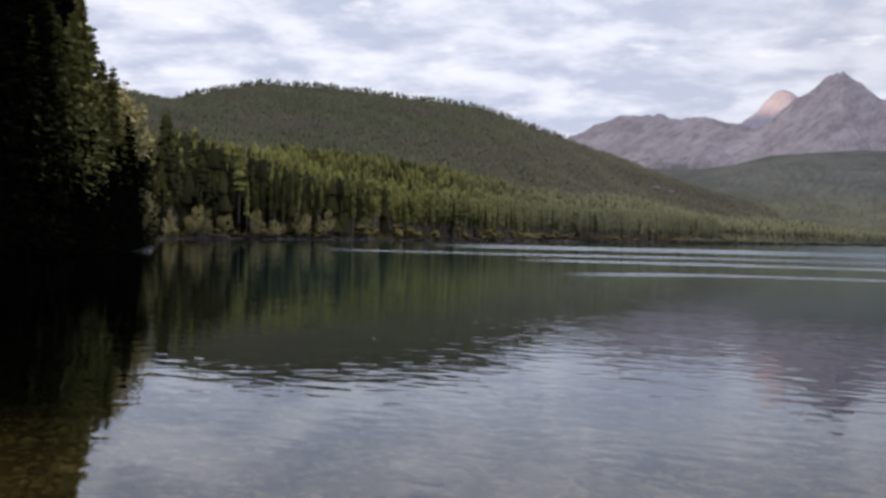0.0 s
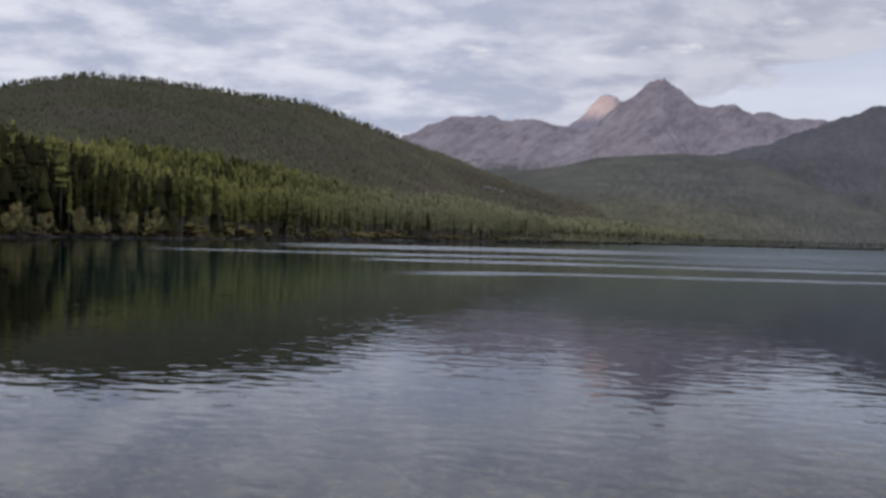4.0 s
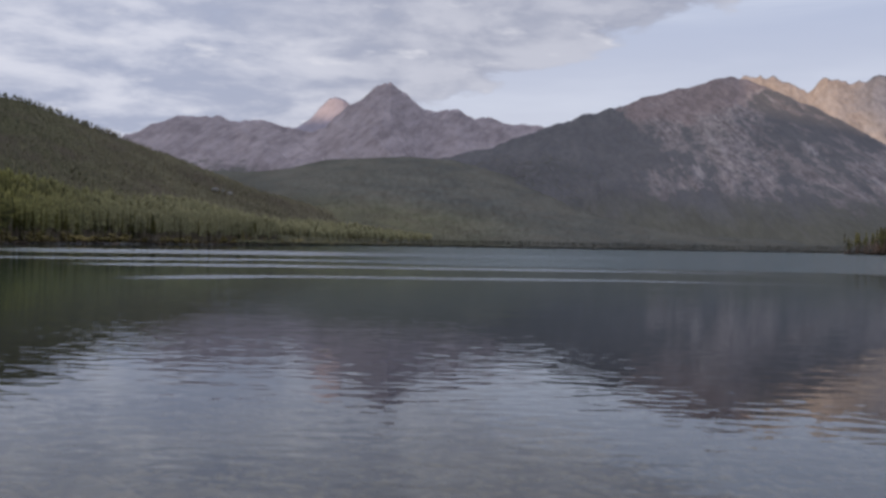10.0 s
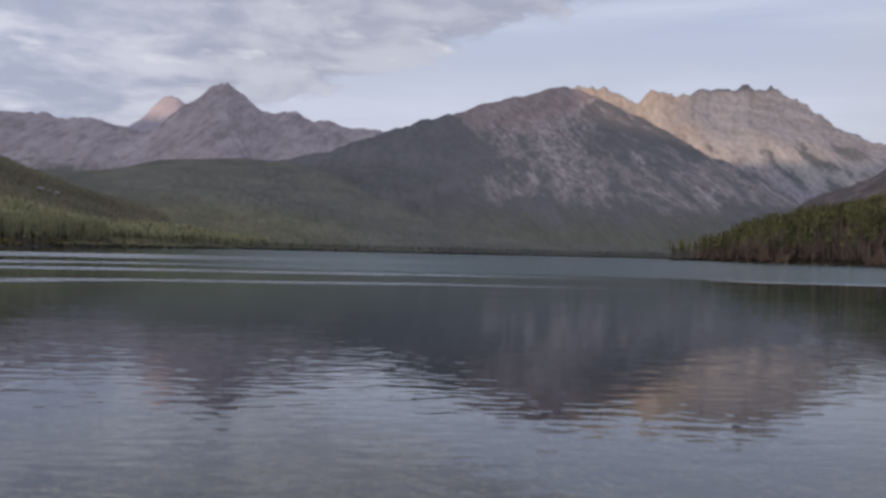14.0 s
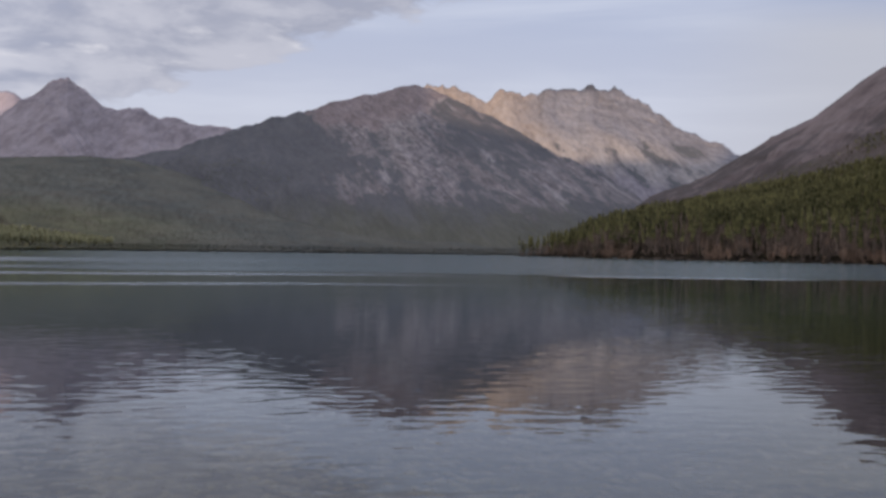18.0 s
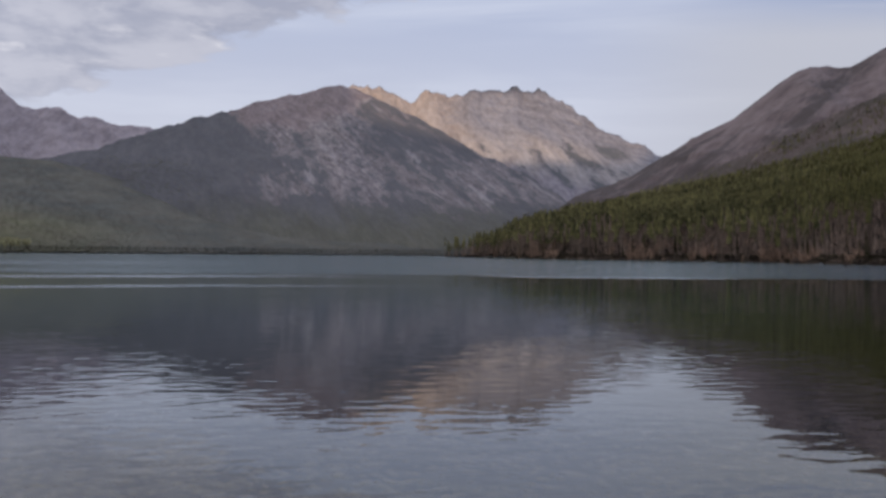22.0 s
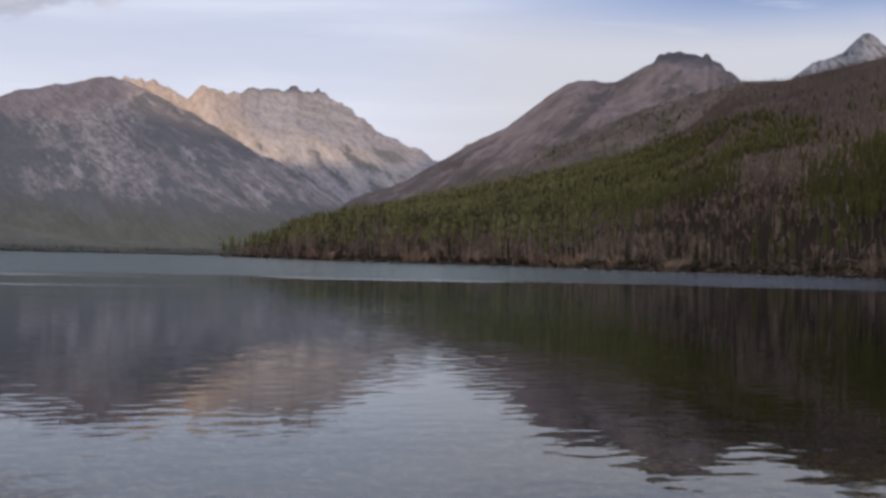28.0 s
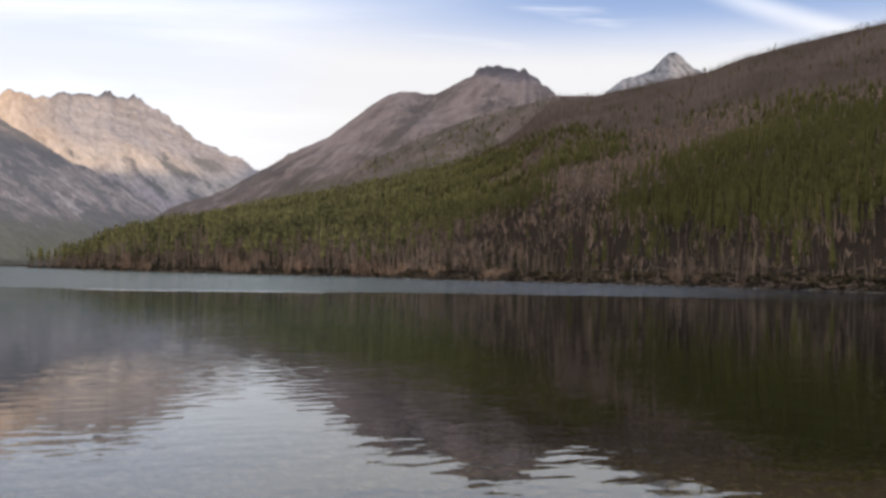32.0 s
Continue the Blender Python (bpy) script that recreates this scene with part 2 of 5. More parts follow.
def cliff_material():
    """Pale rose cliff beds that fall gently to the right, with sun and shade painted into the tones; a dark crown, ribs
    and chutes below, dark scrub patches, violet scree at the foot.
    """
    m, g = material("cliff_rock")
    u, z, b = face_plane(g, 45)
    bed = g.noise(dipping(g, u, z, 12, 0.10), 0.050, 4, 0.6, 0.2)
    rib = g.noise(dipping(g, u, z, 68, 0.22, 3.0), 0.030, 6, 0.66)
    blot = g.noise(dipping(g, u, z, 45, 0.5, 6.0), 0.010, 6, 0.64)
    grain = g.noise(dipping(g, u, z, 50, 0.6, 1.0), 0.09, 6, 0.7)
    high = g.ramp(total(g, (g.math("SUBTRACT", blot, 0.5), 160.0), (z, 1.0), (u, 0.22)), 330.0, 440.0)
    lines = g.mix(g.math("MULTIPLY", high, g.ramp(b, 42.5, 46.0, 0.0, 0.8)), g.vec(rib, rib, rib), g.vec(bed, bed, bed))
    tone = total(g, (lines, 0.36), (blot, 0.27), (grain, 0.40))
    rock = g.mix(g.ramp(tone, 0.36, 0.66), (0.205, 0.174, 0.156), (0.440, 0.385, 0.338))
    # warmer rock to the left: sunlight put into the colour
    sun_tone = g.mix(g.ramp(tone, 0.36, 0.66), (0.245, 0.190, 0.148), (0.450, 0.365, 0.296))
    rock = g.mix(g.ramp(b, 46.0, 42.0), rock, sun_tone)
    # greyer upper beds to the right stand in for cast shade
    grey = g.mix(g.ramp(tone, 0.38, 0.66), (0.160, 0.146, 0.144), (0.322, 0.295, 0.288))
    rock = g.mix(g.math("MULTIPLY", high, g.ramp(b, 41.5, 44.5)), rock, grey)
    scree = g.mix(g.ramp(grain, 0.35, 0.7), (0.205, 0.176, 0.176), (0.325, 0.284, 0.276))
    rock = g.mix(g.ramp(total(g, (g.math("SUBTRACT", blot, 0.5), 220.0), (z, 1.0), (u, 0.22)), 300.0, 235.0), rock, scree)
    crown = g.ramp(total(g, (g.math("SUBTRACT", grain, 0.5), 60.0), (z, 1.0), (g.ramp(b, 47.5, 51.0), 100.0)), 560.0, 585.0)
    rock = g.mix(g.math("MULTIPLY", crown, g.ramp(b, 42.0, 44.0)), rock, (0.105, 0.103, 0.110))
    scrub = total(g, (g.noise(dipping(g, u, z, 42, 0.42, 8.0), 0.016, 5, 0.6), 0.75), (grain, 0.25), (g.ramp(b, 44.5, 47.0), 0.06), (g.ramp(z, 330.0, 420.0), -0.22), (g.ramp(z, 180.0, 120.0), -0.1))
    rock = g.mix(g.ramp(scrub, 0.575, 0.625, 0.0, 0.85), rock, (0.105, 0.104, 0.100))
    finish(g, rock, 0.95, g.bump(total(g, (lines, 0.7), (grain, 0.5)), 0.5, 12.0), 0.05)
    return m


def valley_material():
    """Mixed woods seen from far off, with haze in the tones: olive to the left with lighter clearings, grey-brown to
    the right and above.
    """
    m, g = material("valley_woods")
    u, z, b = face_plane(g, 20)
    p = where(g)
    patch = g.noise(g.vec(g.math("MULTIPLY", u, 0.35), z, 0.0), 0.022, 5, 0.6, 0.3)
    fine = g.noise(p, 0.03, 4, 0.65)
    leaf = g.add("ShaderNodeNewGeometry").outputs["Random Per Island"]
    green = g.mix(g.ramp(patch, 0.36, 0.64), (0.116, 0.108, 0.067), (0.184, 0.167, 0.088))
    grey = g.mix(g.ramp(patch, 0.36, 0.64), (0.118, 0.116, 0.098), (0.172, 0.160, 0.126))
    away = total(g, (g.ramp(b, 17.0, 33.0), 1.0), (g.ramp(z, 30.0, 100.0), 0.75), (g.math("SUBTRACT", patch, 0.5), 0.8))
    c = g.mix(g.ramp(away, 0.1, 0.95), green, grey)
    c = g.mix(g.ramp(fine, 0.4, 0.7, 0.0, 0.5), c, (0.150, 0.118, 0.082))
    c = g.mix(g.math("MULTIPLY", leaf, 0.15), c, (0.09, 0.09, 0.06))
    finish(g, c, 0.95, None, 0.05)
    return m


def soil_material(name, colours, size, low_tone=None):
    """Soil in three tones; last argument: a darker floor colour low down, and the heights between which it gives way.
    """
    m, g = material(name)
    p = where(g)
    a, b = g.noise(p, size, 6, 0.65, 0.2), g.noise(p, size * 14, 4, 0.6)
    c = g.mix(g.ramp(a, 0.35, 0.65), colours[0], colours[1])
    c = g.mix(g.ramp(b, 0.45, 0.75, 0, 0.8), c, colours[2])
    if low_tone:
        z = g.add("ShaderNodeSeparateXYZ", Vector=p).outputs[2]
        c = g.mix(g.ramp(g.math("MULTIPLY_ADD", g.math("SUBTRACT", a, 0.5), 90.0, z), low_tone[1], low_tone[2]), low_tone[0], c)
    finish(g, c, 1.0, g.bump(b, 0.6, 0.3), 0.0)
    return m


def water_material():
    m, g = material("lake_water")
    p = where(g)
    s = g.add("ShaderNodeSeparateXYZ", Vector=p)
    x, y, _ = s.outputs
    dist = g.math("SQRT", g.math("ADD", g.math("MULTIPLY", x, x), g.math("MULTIPLY", y, y)))
    bearing = g.math("MULTIPLY", g.math("ARCTAN2", x, y), 57.2958)
    # wind-ruffled water far out, calm water in the lee of the left shore, a few ruffled lanes between
    wob = g.noise(g.scaled(p, (1, 1, 1)), 0.02, 3, 0.5)
    d2 = g.math("MULTIPLY_ADD", g.math("SUBTRACT", wob, 0.5), 34.0, dist)
    ruffled = g.math("MULTIPLY", g.ramp(d2, 122.0, 132.0), g.math("MULTIPLY", g.ramp(bearing, 12.0, 24.0), g.ramp(bearing, 84.0, 72.0, 0.45, 1.0)))
    lanes = 0.0
    for at, wide, first in ((78.0, 4.0, 4.0), (113.0, 9.0, 1.0), (152.0, 12.0, -9.5), (260.0, 75.0, -3.0)):
        off = g.math("ABSOLUTE", g.math("SUBTRACT", d2, at))
        lane = g.math("MULTIPLY", g.ramp(off, wide, wide * 0.4), g.ramp(bearing, first, first + 6.0))
        lanes = lane if lanes == 0.0 else g.math("MAXIMUM", lanes, lane)
    lanes = g.math("MULTIPLY", lanes, g.ramp(bearing, 46.0, 30.0))
    strip = g.ramp(g.math("ABSOLUTE", g.math("SUBTRACT", d2, 125.0)), 9.0, 3.0)
    strip = g.math("MULTIPLY", strip, g.math("MULTIPLY", g.ramp(bearing, 42.0, 47.0), g.ramp(bearing, 60.0, 56.0)))
    lanes = g.math("MAXIMUM", lanes, strip)
    rough = g.math("MAXIMUM", g.math("MULTIPLY", ruffled, 0.68), g.math("MULTIPLY", lanes, 0.8))
    crests = g.scaled(g.scaled(p, (1, 1, 1), (0, 0, radians(30.0))), (0.68, 1.0, 1.0))
    long_wave = g.noise(crests, 0.50, 2, 0.5, 0.2)
    ripple = g.noise(crests, 2.4, 1, 0.4, 0.2)
    patchy = g.ramp(g.noise(p, 0.05, 2), 0.35, 0.7, 0.35, 1.0)
    chop = g.noise(p, 2.6, 4, 0.6)
    calm = g.math("ADD", g.math("MULTIPLY", long_wave, 0.008), g.math("MULTIPLY", g.math("MULTIPLY", ripple, patchy), 0.0115))
    h = g.math("ADD", calm, g.math("MULTIPLY", g.math("MULTIPLY", chop, rough), 0.045))
    n = g.bump(h, 1.0, 1.0)
    gloss = g.add("ShaderNodeBsdfGlossy", Color=(0.92, 0.96, 1.0, 1), Roughness=g.math("MULTIPLY_ADD", rough, g.ramp(bearing, 56.0, 72.0, 0.17, 0.21), 0.022), Normal=n)
    # clear over the shallows at the near shore, dense blue-green over deep water
    tint = g.mix(g.ramp(dist, 13.0, 34.0), (0.86, 0.80, 0.55), (0.045, 0.065, 0.058))
    clear = g.add("ShaderNodeBsdfTransparent", Color=tint)
    # water's teal scatter, raised to brighten mid-lake reflections, masked off the dark sides
    teal_lift = g.add("ShaderNodeBsdfDiffuse", Color=(0.034, 0.093, 0.077, 1))
    deep = g.add("ShaderNodeMixShader", Fac=g.math("MULTIPLY", g.ramp(dist, 14.0, 70.0, 0.0, 0.5), g.math("MULTIPLY", g.ramp(bearing, -14.0, -6.0), g.ramp(bearing, 70.0, 54.0))))
    g.t.links.new(clear.outputs[0], deep.inputs[1])
    g.t.links.new(teal_lift.outputs[0], deep.inputs[2])
    # dims the ruffled water's reflection by hand, with a factor on its Fresnel share
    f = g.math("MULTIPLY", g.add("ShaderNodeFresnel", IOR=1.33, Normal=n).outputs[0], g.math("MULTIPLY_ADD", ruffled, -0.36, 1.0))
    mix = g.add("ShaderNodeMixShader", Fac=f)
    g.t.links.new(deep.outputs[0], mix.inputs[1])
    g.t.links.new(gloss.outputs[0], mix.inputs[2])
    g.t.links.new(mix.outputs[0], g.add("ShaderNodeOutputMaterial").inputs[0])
    return m


PINE = needle_material("pine_needles", (0.022, 0.022, 0.007), (0.230, 0.200, 0.056))
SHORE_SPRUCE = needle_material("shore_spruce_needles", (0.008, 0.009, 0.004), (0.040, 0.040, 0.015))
# near-black needles: the headland's deep shade put into the colour
SHADE_SPRUCE = needle_material("spruce_needles", (0.002, 0.003, 0.001), (0.009, 0.011, 0.004))
ASPEN = needle_material("yellowing_leaves", (0.17, 0.145, 0.062), (0.66, 0.53, 0.225))
FAR_PINE = needle_material("far_pine_needles", (0.034, 0.033, 0.011), (0.275, 0.245, 0.066), True, None, ((0.222, 0.196, 0.096), -2.0, 9.0))
FAR_SPRUCE = needle_material("far_spruce_needles", (0.100, 0.096, 0.052), (0.178, 0.164, 0.086), True, (0.165, 0.132, 0.090), ((0.198, 0.168, 0.098), -1.0, 9.0))
# brighter olive copy of the spruce needles, for foliage in the light
LIT_SPRUCE = needle_material("olive_spruce_needles", (0.016, 0.017, 0.006), (0.36, 0.32, 0.105))
# darker copy of the pine needles for the shaded right bank
DARK_PINE = needle_material("dark_pine_needles", (0.016, 0.018, 0.006), (0.070, 0.065, 0.020))
FAR_SCRUB = needle_material("dry_scrub", (0.007, 0.006, 0.004), (0.060, 0.044, 0.022), True)
# darker past bearing 55: the right hillside's shade put into the needles
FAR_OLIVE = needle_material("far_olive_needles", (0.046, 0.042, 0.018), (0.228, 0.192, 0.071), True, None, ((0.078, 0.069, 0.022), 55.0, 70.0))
# near-black copy for the shaded spruces further back
FAR_SHADE_SPRUCE = needle_material("far_dark_needles", (0.002, 0.003, 0.001), (0.010, 0.012, 0.005), True)
DRY_BRUSH = needle_material("dry_slash", (0.13, 0.080, 0.050), (0.60, 0.385, 0.245), True, None, ((0.20, 0.135, 0.090), 62.0, 70.0))
FAR_BRUSH = needle_material("far_leaves", (0.05, 0.043, 0.016), (0.34, 0.255, 0.095), True)
BARK = bark_material("pine_bark", (0.10, 0.08, 0.06), (0.34, 0.275, 0.205))
DARK_BARK = bark_material("dark_bark", (0.015, 0.012, 0.009), (0.05, 0.04, 0.03))
DEAD = bark_material("dead_bark", (0.016, 0.012, 0.009), (0.33, 0.235, 0.165), False, 2.6)
CHARRED = bark_material("charred_logs", (0.008, 0.006, 0.005), (0.24, 0.170, 0.122), True, 3.0)
PALE_DEAD = bark_material("bleached_bark", (0.08, 0.053, 0.036), (0.54, 0.372, 0.262), True, 1.15)
# dark pine needles; on the left shore they carry the stand's shade
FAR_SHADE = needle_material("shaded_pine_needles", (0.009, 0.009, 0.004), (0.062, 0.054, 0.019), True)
FAR_BARK = bark_material("far_bark", (0.12, 0.095, 0.066), (0.46, 0.365, 0.255), True)
TAN_BARK = bark_material("tan_bark", (0.045, 0.032, 0.022), (0.46, 0.325, 0.220), True, 1.7)
# browner, more even tone for dead trunks higher up
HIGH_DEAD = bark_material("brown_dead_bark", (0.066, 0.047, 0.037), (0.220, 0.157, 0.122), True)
FAR_DEAD = bark_material("far_dead_bark", (0.018, 0.013, 0.009), (0.42, 0.282, 0.195), True, 2.0)
WOODS_FLOOR = soil_material("forest_floor", ((0.100, 0.090, 0.050), (0.155, 0.136, 0.078), (0.18, 0.155, 0.095)), 0.012)
BURN_FLOOR = soil_material("burned_slope_floor", ((0.066, 0.047, 0.037), (0.110, 0.080, 0.063), (0.052, 0.043, 0.026)), 0.012, ((0.026, 0.019, 0.014), 22.0, 80.0))
GROUND = soil_material("shore_and_lake_bed", ((0.034, 0.027, 0.016), (0.070, 0.055, 0.031), (0.100, 0.080, 0.048)), 0.25)
STONE = bark_material("shore_stone", (0.06, 0.056, 0.05), (0.26, 0.245, 0.225))
FAR_STONE = bark_material("bed_stone", (0.07, 0.058, 0.030), (0.21, 0.17, 0.092), True)
STONE_PALE = bark_material("outcrop_stone", (0.22, 0.20, 0.17), (0.48, 0.44, 0.38), True)
PALE_STONE = bark_material("shore_cobbles", (0.03, 0.027, 0.022), (0.26, 0.235, 0.20), True)
# distance haze is included in the far mountains' and the valley's base colours
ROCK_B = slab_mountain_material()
ROCK_C = cliff_material()
ROCK_A = rock_material("far_massif_rock", (0.178, 0.144, 0.139), (0.378, 0.312, 0.296), (0.135, 0.124, 0.104), 0.13, 0.75, 17, -42, 150.0, 380.0, 0.06, relief=0.2, warp=0.3, spread=(0.42, 0.74))
ROCK_TOP = rock_material("far_top_rock", (0.235, 0.204, 0.215), (0.370, 0.325, 0.345), (0.125, 0.114, 0.098), -0.10, 0.8, 17, -50, 180.0, 400.0, 0.06, relief=0.3, warp=0.1, spread=(0.38, 0.74))
ROCK_R = rock_material("brown_mountain_rock", (0.112, 0.081, 0.071), (0.236, 0.177, 0.156), (0.092, 0.072, 0.062), 0.04, 0.9, 62, -50, 60.0, 330.0, 0.06, -0.035, top=((0.076, 0.066, 0.070), 378.0, 412.0, 0.0), relief=0.3, warp=0.2, spread=(0.43, 0.70))
ROCK_P = rock_material("grey_peak_rock", (0.020, 0.024, 0.032), (0.185, 0.195, 0.22), (0.07, 0.07, 0.07), -0.3, 2.2, 75, 55, 0.0, 300.0, 0.06, spread=(0.47, 0.66))
ROCK_S = rock_material("brown_spur_scree", (0.098, 0.071, 0.056), (0.178, 0.131, 0.105), (0.084, 0.067, 0.048), 0.06, 2.2, 62, -35, 0.0, 330.0, 0.08, -0.05, relief=0.4)
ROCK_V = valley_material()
WATER = water_material()

# ---- number noise over the plan ----
LATTICE = np.random.RandomState(7).rand(256, 256)


def value_noise(x, y):
    xi, yi = np.floor(x).astype(int), np.floor(y).astype(int)
    fx, fy = x - xi, y - yi
    fx, fy = fx * fx * (3 - 2 * fx), fy * fy * (3 - 2 * fy)
    a, b = LATTICE[xi % 256, yi % 256], LATTICE[(xi + 1) % 256, yi % 256]
    c, d = LATTICE[xi % 256, (yi + 1) % 256], LATTICE[(xi + 1) % 256, (yi + 1) % 256]
    return (a * (1 - fx) + b * fx) * (1 - fy) + (c * (1 - fx) + d * fx) * fy


def fbm(x, y, size, octaves=5, ridged=False):
    """Fractal noise, about -1 to 1, whose largest swells are size metres across."""
    total, amp, norm = np.zeros_like(np.asarray(x, float)), 1.0, 0.0
    for i in range(octaves):
        k = 2.0 ** i / size
        n = value_noise(np.asarray(x) * k + 17.3 * i, np.asarray(y) * k + 5.7 * i) * 2 - 1
        if ridged:
            n = 1 - 2 * np.abs(n)
        total, norm, amp = total + n * amp, norm + amp, amp * 0.5
    return total / norm


def polar(b, d):
    a = np.radians(b)
    return d * np.sin(a), d * np.cos(a)


# ---- mesh helpers ----
def mesh_from(name, verts, faces, mats, smooth=True, slots=None):
    """A mesh from arrays; faces is an (n, 3) or (n, 4) array."""
    me = bpy.data.meshes.new(name)
    verts, faces = np.asarray(verts, np.float32), np.asarray(faces, np.int32)
    n, k = faces.shape
    me.vertices.add(len(verts))
    me.vertices.foreach_set("co", verts.ravel())
    me.loops.add(n * k)
    me.loops.foreach_set("vertex_index", faces.ravel())
    me.polygons.add(n)
    me.polygons.foreach_set("loop_start", np.arange(0, n * k, k, dtype=np.int32))
    me.polygons.foreach_set("use_smooth", np.full(n, smooth))
    for m in mats:
        me.materials.append(m)
    if slots is not None:
        me.polygons.foreach_set("material_index", np.asarray(slots, np.int32))
    me.update(calc_edges=True)
    return me


def grid_faces(nu, nv, wrap=False):
    i, j = np.meshgrid(np.arange(nu if wrap else nu - 1), np.arange(nv - 1), indexing="ij")
    i2 = (i + 1) % nu
    return np.stack([i * nv + j, i2 * nv + j, i2 * nv + j + 1, i * nv + j + 1], -1).reshape(-1, 4)


def part(name, mesh, parent, label=""):
    ob = new(name, mesh)
    ob.parent = parent
    return tagged(ob, label=label)


# ---- the ground: one sheet with the lake's basin in it ----
# bearing and distance of the far water's edge
SHORE = [(-180, 4), (-100, 4), (-75, 20), (-50, 52), (-30, 84), (-22, 100), (-16.5, 116), (-14.95, 122), (-14.5, 235), (-13.9, 268), (-9.7, 327), (-4.8, 371),
         (0.5, 490), (6.3, 655), (12, 860), (17.6, 1200), (22.5, 1330), (29, 1300), (35, 1400), (40, 1500), (42.2, 1350), (42.9, 1080),
         (46.6, 625), (49.4, 530), (53.6, 485), (57.9, 430), (63.8, 330), (69.6, 300), (75.3, 275), (80.8, 240), (85, 215), (95, 170), (110, 90), (125, 25), (140, 4), (180, 4)]
SHORE_B, SHORE_D = np.array(SHORE, float).T


def shore_at(b):
    d = np.interp(b, SHORE_B, SHORE_D)
    return d * (1 + 0.012 * fbm(b * 40.0, d * 0 + 3.0, 60.0, 3))


def ground_z(b, d):
    """Height of the ground at a bearing and a distance."""
    x, y = polar(b, d)
    far = d - shore_at(b)
    land = np.minimum(0.10 * far, 1.2) + np.clip(far - 8, 0, 60) * 0.035 + np.clip(far - 68, 0, 1e9) * 0.004
    land = land + 0.5 * fbm(x, y, 40.0, 3) * np.clip(far / 20, 0, 1)
    bed = -np.minimum(np.clip(-far, 0, 1e9) * 0.10, 6.0)
    near = 0.85 - 0.2 * d
    near = np.where(near > 0, near, -np.minimum((d - 4.25) * 0.085, 6.0))
    lake = np.maximum(bed, near) + 0.05 * fbm(x, y, 3.0, 3)
    return np.where(far > 0, np.maximum(land, np.where(d < 6, near, -9)), lake)


def make_ground():
    b = np.concatenate([np.arange(-180, -28, 3.0), np.arange(-28, 95, 0.25), np.arange(95, 180, 3.0)])
    d = np.concatenate([[0.0], np.geomspace(1.0, 4950.0, 300)])
    B, D = np.meshgrid(b, d, indexing="ij")
    X, Y = polar(B, D)
    Z = ground_z(B, D)
    me = mesh_from("ground", np.stack([X, Y, Z], -1).reshape(-1, 3), grid_faces(len(b), len(d), True), [GROUND])
    tagged(new("ground", me), label="brown soil and gravel shore running down into the lake bed", category="ground", kind="structure")


def make_water():
    n = 96
    a = np.linspace(0, 2 * np.pi, n, endpoint=False)
    ring = [0.5, 40, 200, 800, 2000, 4900]
    v = [(r * math.sin(t), r * math.cos(t), 0.0) for t in a for r in ring]
    me = mesh_from("water", v, grid_faces(n, len(ring), True), [WATER])
    tagged(new("water", me), label="calm grey-green mountain lake with wind-ruffled lanes", category="lake", kind="structure")


make_ground()
make_water()


# ---- slopes: a crest line, a foot line, and relief between them ----
class Slope:
    """A mountain's body. crest: bearing, distance, height; foot: bearing, distance, height of its near edge."""

    def __init__(self, crest, foot, bend=1.0, relief=10.0, size=200.0, jag=0.0, jag_size=60.0, gully=0.0, behind=600.0, drop=0.8, ledge=0.0, step=30.0):
        self.c, self.f = np.array(crest, float).T, np.array(foot, float).T
        self.bend, self.relief, self.size, self.jag, self.jag_size, self.gully, self.behind, self.drop, self.ledge, self.step = bend, relief, size, jag, jag_size, gully, behind, drop, ledge, step

    def at(self, b, v):
        cd, cz = np.interp(b, self.c[0], self.c[1]), np.interp(b, self.c[0], self.c[2])
        fd, fz = np.interp(b, self.f[0], self.f[1]), np.interp(b, self.f[0], self.f[2])
        w = np.clip(v, 0, 1)
        over = np.clip(v - 1, 0, 1)
        d = fd + (cd - fd) * w + over * self.behind * 2
        z = fz + (cz - fz) * w ** self.bend - over * 2 * (cz - fz) * self.drop
        x, y = polar(b, d)
        swell = np.sin(np.pi * np.clip(v, 0, 1.0) ** 0.8) + over
        z = z + self.relief * swell * fbm(x, y, self.size, 6)
        along = np.radians(b) * cd
        z = z + self.gully * swell * fbm(along + 0.35 * d, d * 0.22, self.size * 0.5, 5, True)
        if self.ledge:
            bed = z + 0.20 * along + 6.0 * fbm(along, d, 120.0, 3)
            z = z + self.ledge * w ** 1.5 * np.sin(2 * np.pi * bed / self.step) * self.step / 6.3
        z = z + self.jag * w ** 5 * fbm(along, d * 0.6, self.jag_size, 4, True)
        return x, y, z

    def mesh(self, name, mat, nb, nv):
        b = np.linspace(self.c[0][0], self.c[0][-1], nb)
        v = np.concatenate([np.linspace(0, 1, nv), np.linspace(1, 1.5, max(4, nv // 6))[1:]])
        B, V = np.meshgrid(b, v, indexing="ij")
        X, Y, Z = self.at(B, V)
        return mesh_from(name, np.stack([X, Y, Z], -1).reshape(-1, 3), grid_faces(len(b), len(v)), [mat])

    def scatter(self, count, rng, low=0.0, high=1.02, first=None, last=None):
        """Places spread evenly over the plan of the slope: bearing, share of the way up, x, y, z."""
        n = count * 4
        b = rng.uniform(self.c[0][0] if first is None else first, self.c[0][-1] if last is None else last, n)
        v = rng.uniform(low, high, n)
        fd, cd = np.interp(b, self.f[0], self.f[1]), np.interp(b, self.c[0], self.c[1])
        d = fd + (cd - fd) * v
        keep = rng.rand(n) < d * (cd - fd) / (d * (cd - fd)).max()
        b, v = b[keep][:count], v[keep][:count]
        return (b, v, *self.at(b, v))


